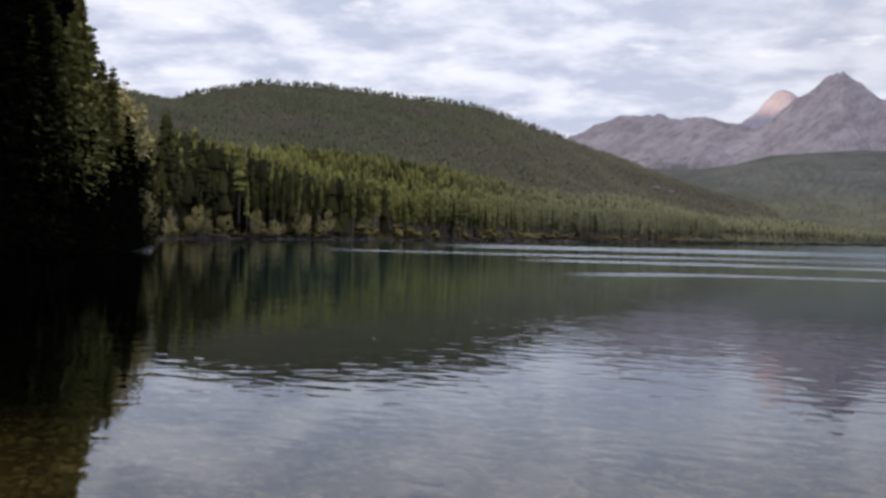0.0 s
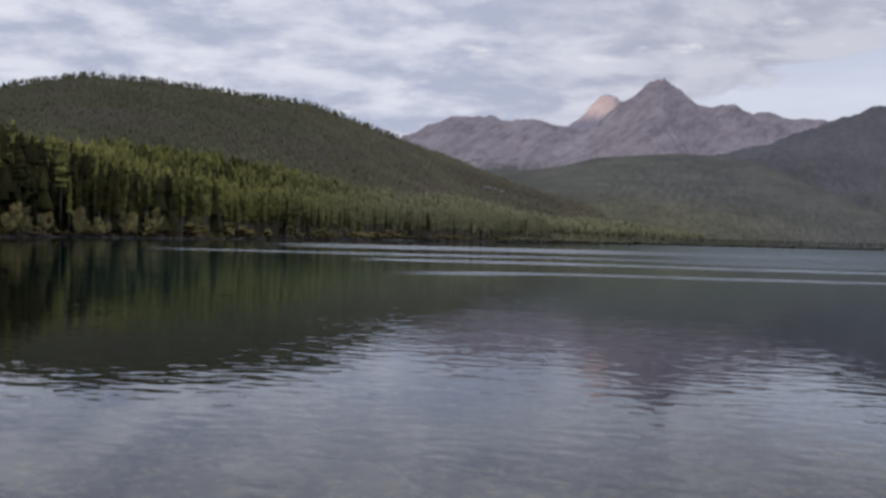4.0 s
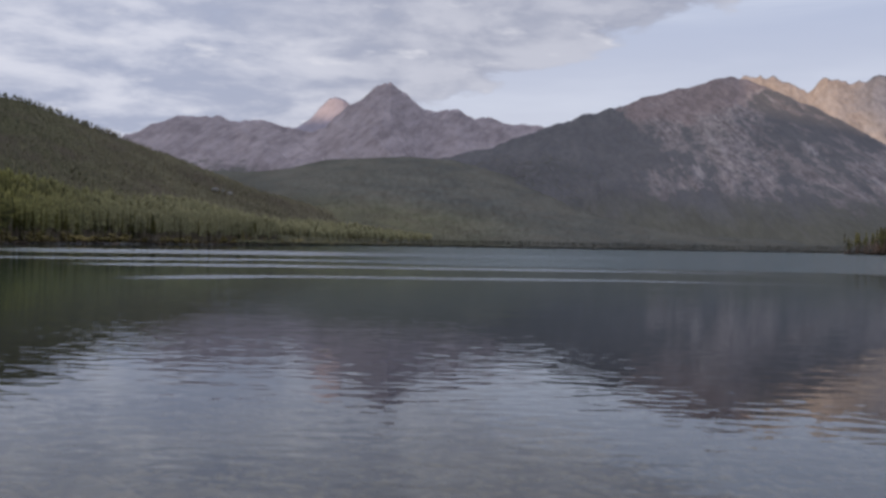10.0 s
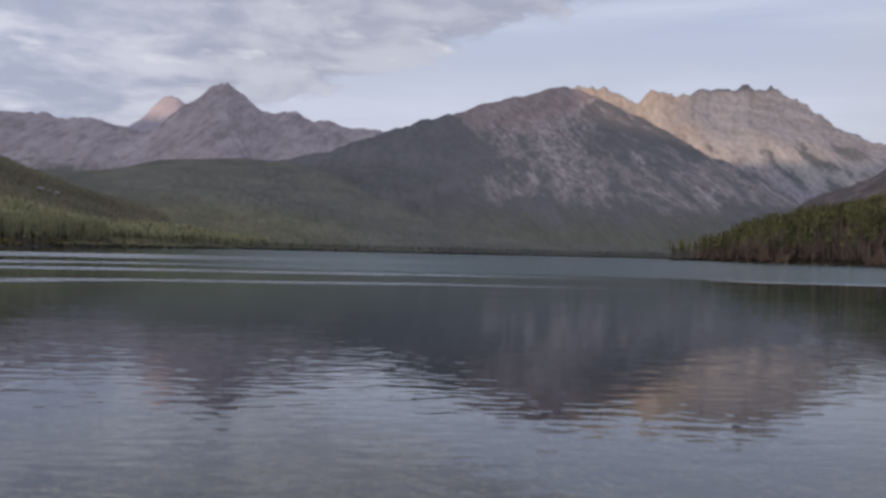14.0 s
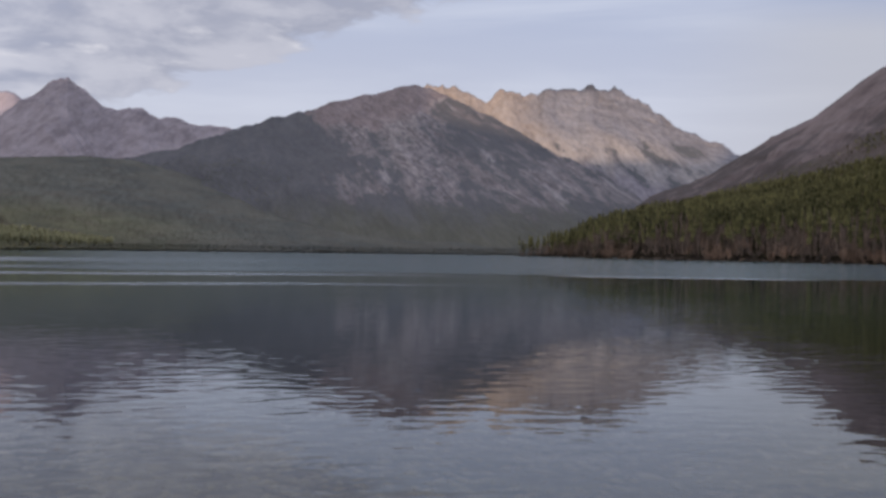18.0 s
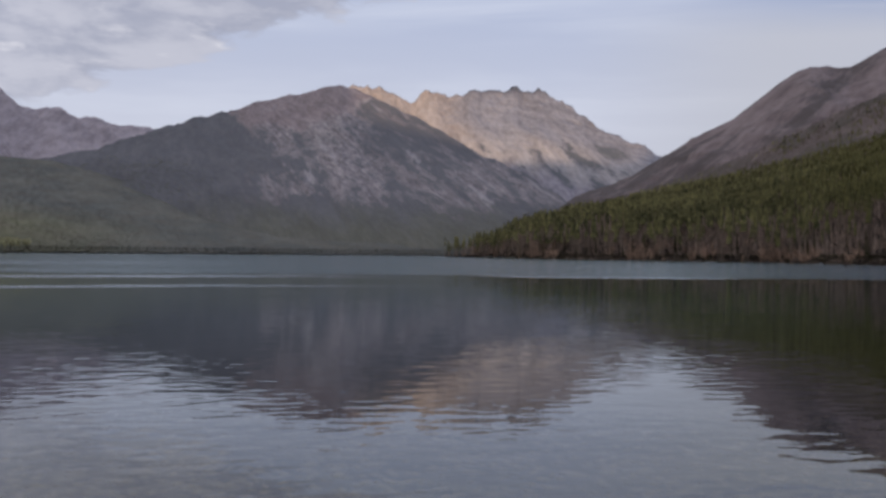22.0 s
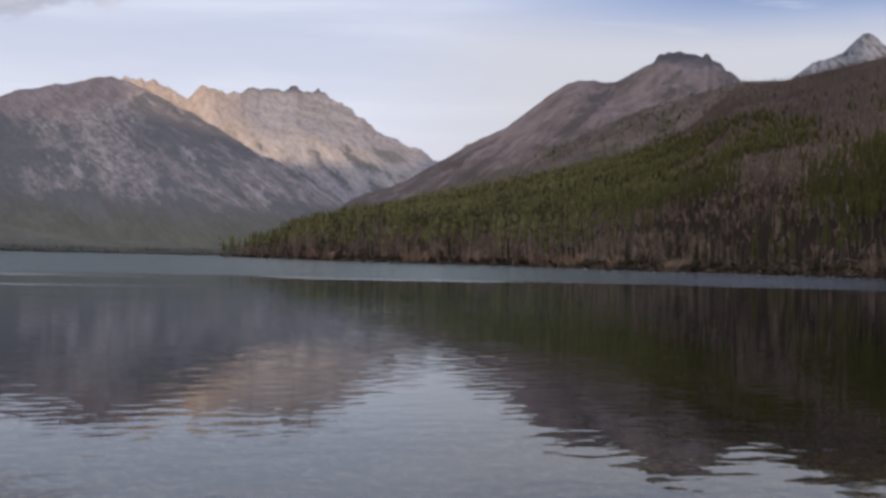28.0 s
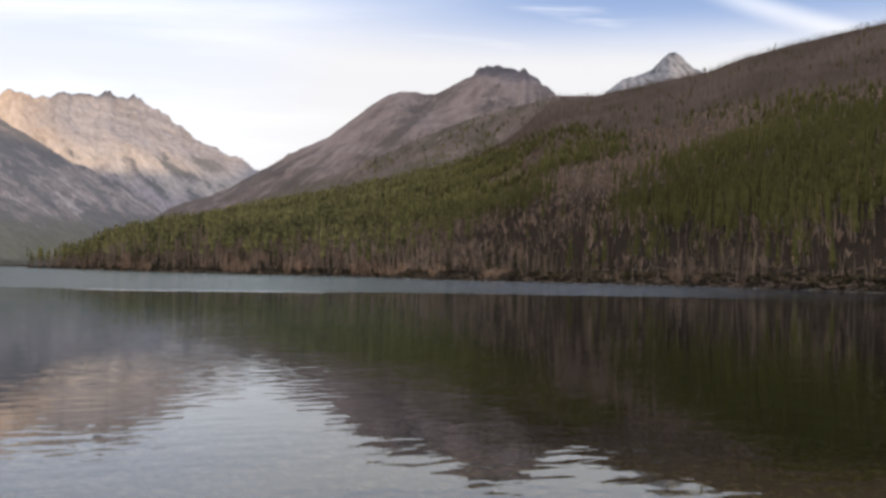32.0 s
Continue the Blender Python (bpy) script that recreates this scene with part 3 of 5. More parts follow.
def lifted(points):
    """Crest points given as bearing, distance and angle of height, turned into heights."""
    return [(b, d, EYE[2] + d * math.tan(radians(e))) for b, d, e in points]


HILL_L = Slope(lifted([(-60, 900, 3.05), (-35, 1050, 5.05), (-22, 1150, 5.65), (-16, 1200, 6.77), (-14.1, 1200, 6.45), (-11.3, 1220, 7.12), (-9.3, 1250, 7.48), (-6.4, 1280, 7.40), (-4.4, 1300, 7.25),
                       (-2.1, 1320, 6.99), (0.3, 1340, 6.82), (1.8, 1350, 6.58), (3.2, 1370, 6.10), (5, 1400, 5.46), (6.5, 1430, 4.97), (8.5, 1480, 4.31), (9.9, 1520, 3.8), (13, 1600, 2.65), (18, 1750, 1.45), (22, 1800, 0.45)]),
                [(-60, 200, 4), (-30, 240, 4), (-14, 330, 4), (-9.7, 420, 4), (-4.8, 520, 4), (0.5, 680, 4), (6.3, 830, 4), (12, 1000, 4), (18, 1280, 3), (22, 1450, 0)],
                bend=1.25, relief=9, size=260, behind=500)
VALLEY = Slope(lifted([(2, 2300, 3.9), (6.6, 2400, 3.8), (8.9, 2450, 3.6), (12.4, 2500, 3.55), (14.5, 2500, 3.8), (16.5, 2550, 4.32), (20.6, 2600, 4.56), (23.0, 2600, 4.42), (26, 2500, 3.65), (29, 2400, 2.7), (33, 2300, 1.9), (38, 2150, 1.2), (44, 2000, 0.6), (50, 1900, 0.2)]),
               [(2, 1300, 2), (12, 1330, 2), (17.6, 1290, 2), (22.5, 1400, 2), (29, 1400, 2), (35, 1480, 2), (40, 1580, 2), (44, 1600, 2), (50, 1600, 2)], bend=1.15, relief=22, size=480, behind=500)
MOUNT_A = Slope(lifted([(0, 4100, 4.0), (4, 4100, 4.6), (6.6, 4100, 5.18), (7.7, 4100, 5.78), (9.2, 4100, 6.25), (11.1, 4100, 6.29), (11.8, 4120, 6.1), (13.3, 4130, 6.12), (14.5, 4150, 5.82), (15.0, 4150, 5.75), (16.0, 4150, 5.68), (16.5, 4150, 5.95), (17.0, 4160, 6.5), (17.5, 4170, 6.93),
                        (18, 4180, 7.27), (19, 4200, 8.0), (19.25, 4200, 8.1), (19.45, 4200, 8.26), (19.6, 4200, 8.22), (19.75, 4200, 8.34), (19.9, 4200, 8.18), (20.05, 4200, 8.1), (20.4, 4200, 7.78), (21.4, 4200, 7.09), (22.3, 4200, 6.89), (23.3, 4200, 6.94), (24.1, 4200, 6.51), (25.1, 4200, 6.5), (26.8, 4200, 6.14), (27.6, 4200, 6.05), (32, 4200, 5.4), (36, 4200, 4.5)]),
                [(0, 2900, 60), (16, 2900, 60), (36, 2900, 60)], bend=1.2, relief=30, size=420, jag=15, jag_size=70, gully=60, behind=300)
MOUNT_P = Slope(lifted([(12.6, 4620, 4.48), (13.8, 4610, 5.3), (14.5, 4600, 5.65), (15.1, 4600, 5.95), (15.65, 4600, 6.4), (16.1, 4600, 6.95), (16.55, 4600, 7.35), (16.9, 4600, 7.46), (17.3, 4600, 7.38), (17.8, 4600, 7.0), (18.6, 4600, 6.28), (20.6, 4600, 4.88)]),
                [(12.6, 4250, 200), (20.6, 4250, 200)], bend=1.0, relief=12, size=200, jag=8, jag_size=80, gully=14, behind=150)
MOUNT_B = Slope(lifted([(21, 2950, 4.0), (23.8, 3000, 4.86), (25, 3000, 5.06), (27.6, 3020, 6.03), (29.9, 3050, 6.79), (31.7, 3080, 7.25), (33.4, 3100, 7.76), (35.3, 3120, 8.14), (36.2, 3120, 8.43), (37.2, 3120, 8.66), (37.8, 3120, 8.51),
                        (38.6, 3100, 8.14), (40.1, 3060, 7.42), (42, 3000, 6.5), (44.8, 2900, 4.99), (46.7, 2830, 4.2), (47.8, 2780, 3.4), (48.8, 2720, 2.8), (52, 2600, 1.0)]),
                [(21, 1900, 20), (30, 1800, 8), (36, 1680, 3), (42, 1620, 0), (47, 1620, 0), (52, 1700, 0)], bend=1.12, relief=24, size=380, jag=9, jag_size=45, gully=30, behind=300, ledge=0.10, step=40.0)
MOUNT_C = Slope(lifted([(32, 3900, 6.5), (36, 3900, 8.2), (37.5, 3900, 8.6), (39, 3900, 8.5), (39.9, 3900, 8.3), (40.8, 3900, 7.8), (41.4, 3900, 8.25), (41.7, 3900, 8.42), (42.2, 3900, 8.4), (42.6, 3900, 8.1), (43.5, 3900, 8.2), (43.8, 3900, 8.5), (44.1, 3900, 8.56), (44.5, 3900, 8.38), (45.6, 3900, 8.36), (46.0, 3900, 8.62),
                        (46.3, 3900, 8.58), (46.6, 3900, 8.32), (47.1, 3900, 8.3), (47.4, 3900, 8.5), (47.7, 3900, 8.34), (48.4, 3880, 7.94), (49.8, 3850, 7.07), (50.4, 3830, 6.5), (52.4, 3780, 5.68), (53.8, 3750, 5.04), (57, 3700, 3.5), (60, 3700, 2.0)]),
                [(32, 2900, 60), (42, 2800, 30), (50, 2600, 0), (60, 2600, 0)], bend=1.05, relief=20, size=330, jag=14, jag_size=30, gully=30, behind=250, ledge=0.16, step=27.0)
MOUNT_R = Slope(lifted([(46, 2350, 0.5), (49.3, 2350, 3.0), (52.1, 2350, 4.0), (53.8, 2350, 5.03), (55.5, 2350, 6.09), (57.2, 2340, 6.87), (58.9, 2320, 8.16), (59.6, 2315, 8.68), (60.3, 2305, 9.12), (60.9, 2300, 9.31), (61.5, 2300, 9.3), (62.1, 2300, 9.2), (62.7, 2300, 9.22), (63.3, 2290, 9.45), (64.2, 2280, 9.92), (64.7, 2270, 10.15), (64.85, 2262, 10.5), (65.05, 2260, 10.62), (65.2, 2260, 10.56), (65.4, 2258, 10.74),
                        (65.7, 2255, 10.66), (65.95, 2252, 10.74), (66.25, 2250, 10.62), (66.6, 2250, 10.6), (66.95, 2250, 10.44), (67.1, 2250, 10.4), (67.25, 2250, 10.6), (67.42, 2250, 10.56), (67.6, 2250, 10.26), (67.9, 2245, 10.12), (68.05, 2242, 10.08), (68.3, 2240, 9.7), (68.55, 2236, 9.62), (69, 2230, 9.2), (72, 2200, 7.5), (78, 2200, 5)]),
                [(46, 1450, -5), (54, 1350, 10), (62, 1300, 60), (70, 1300, 120), (78, 1300, 120)], bend=1.1, relief=16, size=300, jag=4, jag_size=30, gully=42, behind=300)
SPUR = Slope(lifted([(48, 1750, 1.0), (51.5, 1700, 2.9), (54.9, 1650, 4.0), (57.8, 1600, 5.05), (60.7, 1560, 6.35), (62.4, 1530, 7.15), (64.5, 1500, 7.95), (66.5, 1450, 8.5), (69, 1400, 9.2), (72, 1350, 9.2), (78, 1350, 8.0)]),
             [(48, 1200, 0), (54, 1180, 20), (60, 1180, 60), (66, 1180, 110), (72, 1150, 140), (78, 1150, 140)], bend=1.0, relief=7, size=160, gully=7, behind=250)
MOUNT_Q = Slope(lifted([(70, 4000, 8.2), (72.4, 4000, 9.95), (73.8, 4000, 10.45), (74.4, 4000, 10.95), (74.75, 4000, 11.3), (75.1, 4000, 11.25), (75.45, 4000, 10.95), (75.95, 4000, 10.45), (76.8, 4000, 10.2), (79, 4000, 9)]),
                [(70, 3500, 300), (79, 3500, 300)], bend=1.0, relief=14, size=150, jag=6, jag_size=30, gully=34, behind=150)
HILL_R = Slope(lifted([(42.6, 1120, 0.02), (44, 1080, 0.1), (46.6, 1000, 1.1), (49.3, 1000, 2), (52.1, 1020, 2.75), (56, 1060, 3.7), (60.7, 1100, 4.75), (63.7, 1120, 5.6), (66.5, 1130, 6.9), (68, 1130, 8.2), (69, 1120, 8.95), (70.9, 1100, 9.15), (72.4, 1090, 9.48),
                       (75.2, 1060, 10.02), (76.6, 1050, 10.27), (78.5, 1030, 10.95), (80.7, 1010, 11.48), (83.3, 1000, 11.98), (85.1, 1000, 12.28), (92, 1000, 12.85), (105, 950, 12.38), (120, 900, 9.38)]),
               [(42.6, 1060, 0.5), (44, 930, 0.5), (46.6, 650, 1.0), (49.4, 555, 1.5), (53.6, 510, 1.5), (57.9, 455, 1.5), (63.8, 352, 1.5), (69.6, 322, 1.5), (75.3, 296, 1.5), (80.8, 261, 1.5), (85, 236, 1.5), (105, 130, 1.5), (120, 100, 2)],
               bend=1.2, relief=9, size=220, gully=5, behind=500)

for name, slope, mat, nb, nv, label, cat in (
        ("forested_hill", HILL_L, WOODS_FLOOR, 260, 60, "long rounded hill covered with green conifers", "hill"),
        ("valley_slope", VALLEY, ROCK_V, 240, 60, "low wooded valley slope behind the far shore", "hill"),
        ("mountain", MOUNT_A, ROCK_A, 420, 90, "far bare mountain massif of pinkish grey rock", "mountain"),
        ("mountain", MOUNT_P, ROCK_TOP, 160, 50, "far mountain top glowing orange in the last sunlight", "mountain"),
        ("mountain", MOUNT_B, ROCK_B, 460, 170, "broad grey mountain with rock slabs and dark wooded patches", "mountain"),
        ("mountain", MOUNT_C, ROCK_C, 460, 130, "jagged cliff mountain with sunlit banded rock towers", "mountain"),
        ("mountain", MOUNT_R, ROCK_R, 360, 90, "brown bare mountain with a rounded shoulder and rocky summit", "mountain"),
        ("mountain", MOUNT_Q, ROCK_P, 180, 50, "sharp grey rock peak behind a burned ridge", "mountain"),
        ("mountain_spur", SPUR, ROCK_S, 220, 50, "brown scree spur below the rocky mountain", "mountain"),
        ("burned_hillside", HILL_R, BURN_FLOOR, 300, 90, "steep hillside with burned grey trunks and young green pines", "hill")):
    tagged(new(name, slope.mesh(name, mat, nb, nv)), label=label, category=cat, kind="structure")

# unseen ridge added behind the view-point to block the low sun from the lake; it has one saddle
def make_sun_blocker():
    # heights cut so that sun reaches only the cliff mountain and far top
    across = np.array([-5200, -3200, -2500, -2250, -2100, -1900, -1000, -420, -330, 60, 480, 640, 1500, 3200], float)
    tops = np.array([500, 790, 905, 900, 890, 1000, 1000, 920, 640, 600, 640, 900, 950, 500], float)
    u = np.linspace(across[0], across[-1], 160)
    v = np.linspace(-1, 1, 24)
    U, V = np.meshgrid(u, v, indexing="ij")
    a = radians(SUN_BEARING)
    along, side = (math.sin(a), math.cos(a)), (-math.cos(a), math.sin(a))
    D = 2500 + V * 1300
    X, Y = D * along[0] + U * side[0], D * along[1] + U * side[1]
    Z = np.interp(U, across, tops) * (1 - np.abs(V)) - 10 + 12 * fbm(X, Y, 300.0, 4) * (1 - np.abs(V))
    me = mesh_from("mountain_behind", np.stack([X, Y, Z], -1).reshape(-1, 3), grid_faces(len(u), len(v)), [ROCK_V])
    tagged(new("mountain_behind", me), label="unseen ridge added behind the shore to block the low sun", category="mountain", kind="structure")


make_sun_blocker()


# ---- trees ----
def tri_fan_cone(rng, sides, r0, z0, z1, ragged=0.3, droop=0.0):
    """A ragged cone: rim and tip, as triangles."""
    a = np.linspace(0, 2 * np.pi, sides, endpoint=False) + rng.uniform(0, 6)
    r = r0 * (1 + ragged * rng.uniform(-1, 1, sides))
    v = [(r[i] * math.cos(a[i]), r[i] * math.sin(a[i]), z0 + droop * rng.uniform(-1, 1)) for i in range(sides)] + [(0, 0, z1)]
    return v, [(i, (i + 1) % sides, sides) for i in range(sides)]


def joined(pieces):
    verts, faces, slots, n = [], [], [], 0
    for v, f, s in pieces:
        verts += list(v)
        faces += [tuple(i + n for i in t) for t in f]
        slots += [s] * len(f)
        n += len(v)
    return np.array(verts, float), np.array(faces, int), np.array(slots, int)


def pole(r0, r1, z0, z1, sides=4, lean=(0.0, 0.0)):
    v, f = [], []
    for k, (r, z) in enumerate(((r0, z0), (r1, z1))):
        for i in range(sides):
            a = 2 * math.pi * i / sides
            v.append((r * math.cos(a) + lean[0] * k, r * math.sin(a) + lean[1] * k, z))
    for i in range(sides):
        j = (i + 1) % sides
        f += [(i, j, sides + j), (i, sides + j, sides + i)]
    return v, f


def far_tree(seed, crown_from=0.12, wide=0.16, tiers=3, sides=5):
    """A small conifer of height 1: crown in slot 0, trunk in slot 1."""
    rng = np.random.RandomState(seed)
    out = [(*pole(0.012, 0.004, -0.05, 0.9, 3), 1)] if crown_from > 0.1 else []
    for k in range(tiers):
        a = crown_from + (1 - crown_from) * k / tiers
        b = min(1.0, a + (1 - crown_from) / tiers * (1.7 if tiers < 8 else 2.3))
        out.append((*tri_fan_cone(rng, sides, wide * (1 - 0.75 * k / tiers), a, b, 0.35, 0.02), 0))
    return joined(out)


def far_pine(seed, crown_from=0.35, wide=0.10, sides=5, ragged=0.35):
    """A slim pine of height 1 with a rounded, uneven crown: crown in slot 0, trunk in slot 1."""
    rng = np.random.RandomState(seed)
    lean = rng.uniform(-0.03, 0.03, 2)
    v, f = [], []
    for t, r in ((0.0, 0.35), (0.28, 1.0), (0.62, 0.8)):
        z = crown_from + (1 - crown_from) * t
        for i in range(sides):
            a = 2 * math.pi * (i + rng.uniform(-0.3, 0.3)) / sides
            w = wide * r * (1 + ragged * rng.uniform(-1, 1))
            v.append((w * math.cos(a) + lean[0] * z, w * math.sin(a) + lean[1] * z, z + rng.uniform(-0.05, 0.05)))
    v.append((lean[0], lean[1], 1.0))
    for k in range(2):
        for i in range(sides):
            j = (i + 1) % sides
            f += [(k * sides + i, k * sides + j, (k + 1) * sides + j), (k * sides + i, (k + 1) * sides + j, (k + 1) * sides + i)]
    f += [(2 * sides + i, 2 * sides + (i + 1) % sides, 3 * sides) for i in range(sides)]
    return joined([(*pole(0.014, 0.006, -0.05, crown_from + 0.15, 3), 1), (v, f, 0)])


def far_shrub(seed, stems=13):
    """A bare many-stemmed shrub of height 1."""
    rng = np.random.RandomState(seed)
    out = []
    for _ in range(stems):
        a, l = rng.uniform(0, 6.3), rng.uniform(0.05, 0.34)
        z = rng.uniform(0.5, 1.0)
        c, s = math.cos(a), math.sin(a)
        out.append(([(-s * 0.014, c * 0.014, -0.05), (s * 0.014, -c * 0.014, -0.05), (c * l, s * l, z), (c * l * 0.5 - s * 0.03, s * l * 0.5 + c * 0.03, z * 0.7)], [(0, 1, 2), (0, 2, 3)], 0))
    return joined(out)


def far_snag(seed, stubs=4):
    rng = np.random.RandomState(seed)
    lean = rng.uniform(-0.17, 0.17, 2)
    out = [(*pole(0.016, 0.004, -0.05, 1.0, 3, lean), 1)]
    for _ in range(stubs):
        z, a, l = rng.uniform(0.35, 0.92), rng.uniform(0, 6.3), rng.uniform(0.04, 0.10)
        c, s = math.cos(a), math.sin(a)
        out.append(([(0, 0, z), (0, 0, z + 0.014), (c * l, s * l, z + 0.03)], [(0, 1, 2)], 1))
    return joined(out)


def far_bush(seed):
    rng = np.random.RandomState(seed)
    out = []
    for _ in range(7):
        c = rng.uniform(-0.35, 0.35, 3) + (0, 0, 0.5)
        v, f = tri_fan_cone(rng, 5, 0.26, 0, 0.3, 0.4, 0.08)
        w, f2 = tri_fan_cone(rng, 5, 0.26, 0, -0.25, 0.4, 0.08)
        out.append(([tuple(np.array(q) + c) for q in v], f, 0))
        out.append(([tuple(np.array(q) + c) for q in w], f2, 0))
    return joined(out)


def plant(name, kinds, x, y, z, h, girth, mats, rng, label, category):
    """One mesh of many small trees: copies of the kinds, turned and sized by chance."""
    vs, fs, ss, n = [], [], [], 0
    pick = rng.randint(0, len(kinds), len(x))
    for k, (v, f, s) in enumerate(kinds):
        at = np.where(pick == k)[0]
        if not len(at):
            continue
        a = rng.uniform(0, 2 * np.pi, len(at))
        c, sn = np.cos(a)[:, None], np.sin(a)[:, None]
        wide = (h[at] * girth * rng.uniform(0.75, 1.3, len(at)))[:, None]
        px, py = v[None, :, 0] * c - v[None, :, 1] * sn, v[None, :, 0] * sn + v[None, :, 1] * c
        P = np.stack([x[at][:, None] + px * wide, y[at][:, None] + py * wide, z[at][:, None] + v[None, :, 2] * h[at][:, None]], -1)
        vs.append(P.reshape(-1, 3))
        fs.append((f[None] + (np.arange(len(at)) * len(v))[:, None, None] + n).reshape(-1, 3))
        ss.append(np.tile(s, len(at)))
        n += len(at) * len(v)
    me = mesh_from(name, np.concatenate(vs), np.concatenate(fs), mats, True, np.concatenate(ss))
    return tagged(new(name, me), label=label, category=category, kind="stuff")


PINES = [far_pine(i, 0.30 + 0.03 * i, 0.10) for i in range(6)]
HILL_TREES = [far_tree(100 + i, 0.0, 0.24, 3, 6) for i in range(5)]
OPEN_PINES = [far_pine(120 + i, 0.36, 0.12, 6, 0.5) for i in range(5)]
SHRUBS = [far_shrub(140 + i) for i in range(5)]
FINE_PINES = [far_tree(30 + i, 0.38 + 0.03 * i, 0.078, 11, 5) for i in range(6)]
RAGGED_PINES = [far_tree(160 + i, 0.22 + 0.05 * (i % 4), 0.082, 10, 5) for i in range(8)]
STEM_PINES = [far_tree(180 + i, 0.46 + 0.04 * (i % 5), 0.075, 6, 5) for i in range(8)]
SPRUCES = [far_tree(20 + i, 0.08, 0.15, 3) for i in range(6)]
FIRS_TINY = [far_tree(40 + i, 0.05, 0.2, 2, 4) for i in range(4)]
SNAGS = [far_snag(60 + i) for i in range(8)]
BUSHES = [far_bush(80 + i) for i in range(4)]
rng = np.random.RandomState(11)


def shelf(first, last, near, deep, count):
    """Places on the flat ground behind the water's edge."""
    b = rng.uniform(first, last, count)
    s = shore_at(b)
    d = s + near + deep * rng.rand(count) ** 0.8
    x, y = polar(b, d)
    return b, d, x, y, ground_z(b, d)


# left hill: pines low down, darker mixed woods above
b, v, x, y, z = HILL_L.scatter(42000, rng, 0.0, 1.02, -24, 22)
thin = fbm(x, y, 160.0, 4)
low = v < 0.30 + 0.10 * thin
h = np.where(low, rng.uniform(9, 17, len(x)), rng.uniform(3.2, 6.8, len(x)) * np.where(v > 0.9, 0.7, 1.0))
keep = low | (thin > -0.55)
g1, g2 = keep & low, keep & ~low
near = np.hypot(x, y) < 640
gn, g1 = g1 & near, g1 & ~near
# darker needles for part of the left trees: shade put into the colour
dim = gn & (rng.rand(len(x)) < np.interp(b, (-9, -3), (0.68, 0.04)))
gn &= ~dim
plant("pine_forest", FINE_PINES, x[dim], y[dim], z[dim], h[dim], 1.05, [FAR_SHADE, FAR_BARK], rng, "conifers darkened for shade, scattered through the young pines", "forest")
plant("pine_forest", FINE_PINES, x[gn], y[gn], z[gn], h[gn] * 1.1, 1.0, [FAR_PINE, FAR_BARK], rng, "tall green pines climbing the foot of the hill", "forest")
plant("pine_forest", PINES + SPRUCES[:2], x[g1], y[g1], z[g1], h[g1], 1.0, [FAR_PINE, FAR_BARK], rng, "dense young green pine forest on the lower hillside", "forest")
plant("hill_forest", HILL_TREES + PINES[:2], x[g2], y[g2], z[g2], h[g2], 1.0, [FAR_SPRUCE, FAR_BARK], rng, "darker open conifer forest up to the hill crest", "forest")
b, d, x, y, z = shelf(-14.4, 14, 6, 188, 8000)
h = rng.uniform(11, 22, len(x)) * np.interp(b, (-14.4, -10.5, -6.5), (1.42, 1.22, 1.0))
# the same darkening for shade in the stand by the water
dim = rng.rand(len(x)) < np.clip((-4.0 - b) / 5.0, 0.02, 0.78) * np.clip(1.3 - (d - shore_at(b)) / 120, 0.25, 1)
plant("shore_forest", FINE_PINES, x[~dim], y[~dim], z[~dim], h[~dim], 1.0, [FAR_PINE, FAR_BARK], rng, "tall slim pines in a dense stand behind the shore", "forest")
plant("shore_forest", FINE_PINES + SPRUCES[:3], x[dim], y[dim], z[dim], h[dim] * 0.92, 1.1, [FAR_SHADE, FAR_BARK], rng, "conifers darkened for shade among the shore pines", "forest")
b, d, x, y, z = shelf(-14.4, 20, 1, 22, 1000)
plant("shore_brush", BUSHES, x, y, z, np.interp(b, (-10, -5), (0.6, 1.0)) * rng.uniform(0.8, 3.6, len(x)) * (0.4 + 0.9 * (fbm(x, y, 22.0, 2) > 0)), 1.0, [FAR_BRUSH, FAR_BARK], rng, "low yellowing brush along the waterline", "brush")
b = np.repeat(rng.uniform(-13.5, 6, 150), 4) + rng.normal(0, 0.2, 600)
v = rng.uniform(0.965, 1.005, 600)
x, y, z = HILL_L.at(b, v)
plant("crest_pines", OPEN_PINES, x, y, z, rng.uniform(4.5, 8.5, 600), 0.85, [FAR_SPRUCE, FAR_BARK], rng, "open-crowned pines standing in clumps along the hill crest", "forest")
# valley
b, v, x, y, z = VALLEY.scatter(42000, rng, 0.0, 1.0, 3, 46)
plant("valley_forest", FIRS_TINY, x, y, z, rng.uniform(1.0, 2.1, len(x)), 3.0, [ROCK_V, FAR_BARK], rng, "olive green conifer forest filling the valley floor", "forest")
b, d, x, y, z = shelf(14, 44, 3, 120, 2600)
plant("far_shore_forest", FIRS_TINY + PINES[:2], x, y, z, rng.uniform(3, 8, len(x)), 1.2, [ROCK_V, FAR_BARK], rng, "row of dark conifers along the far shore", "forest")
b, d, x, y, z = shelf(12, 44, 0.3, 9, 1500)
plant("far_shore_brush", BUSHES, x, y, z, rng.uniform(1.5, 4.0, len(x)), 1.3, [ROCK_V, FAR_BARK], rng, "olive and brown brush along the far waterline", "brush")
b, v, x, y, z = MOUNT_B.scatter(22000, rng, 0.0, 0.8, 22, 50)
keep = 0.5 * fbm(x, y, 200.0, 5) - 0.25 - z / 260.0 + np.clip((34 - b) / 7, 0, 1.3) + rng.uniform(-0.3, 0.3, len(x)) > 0
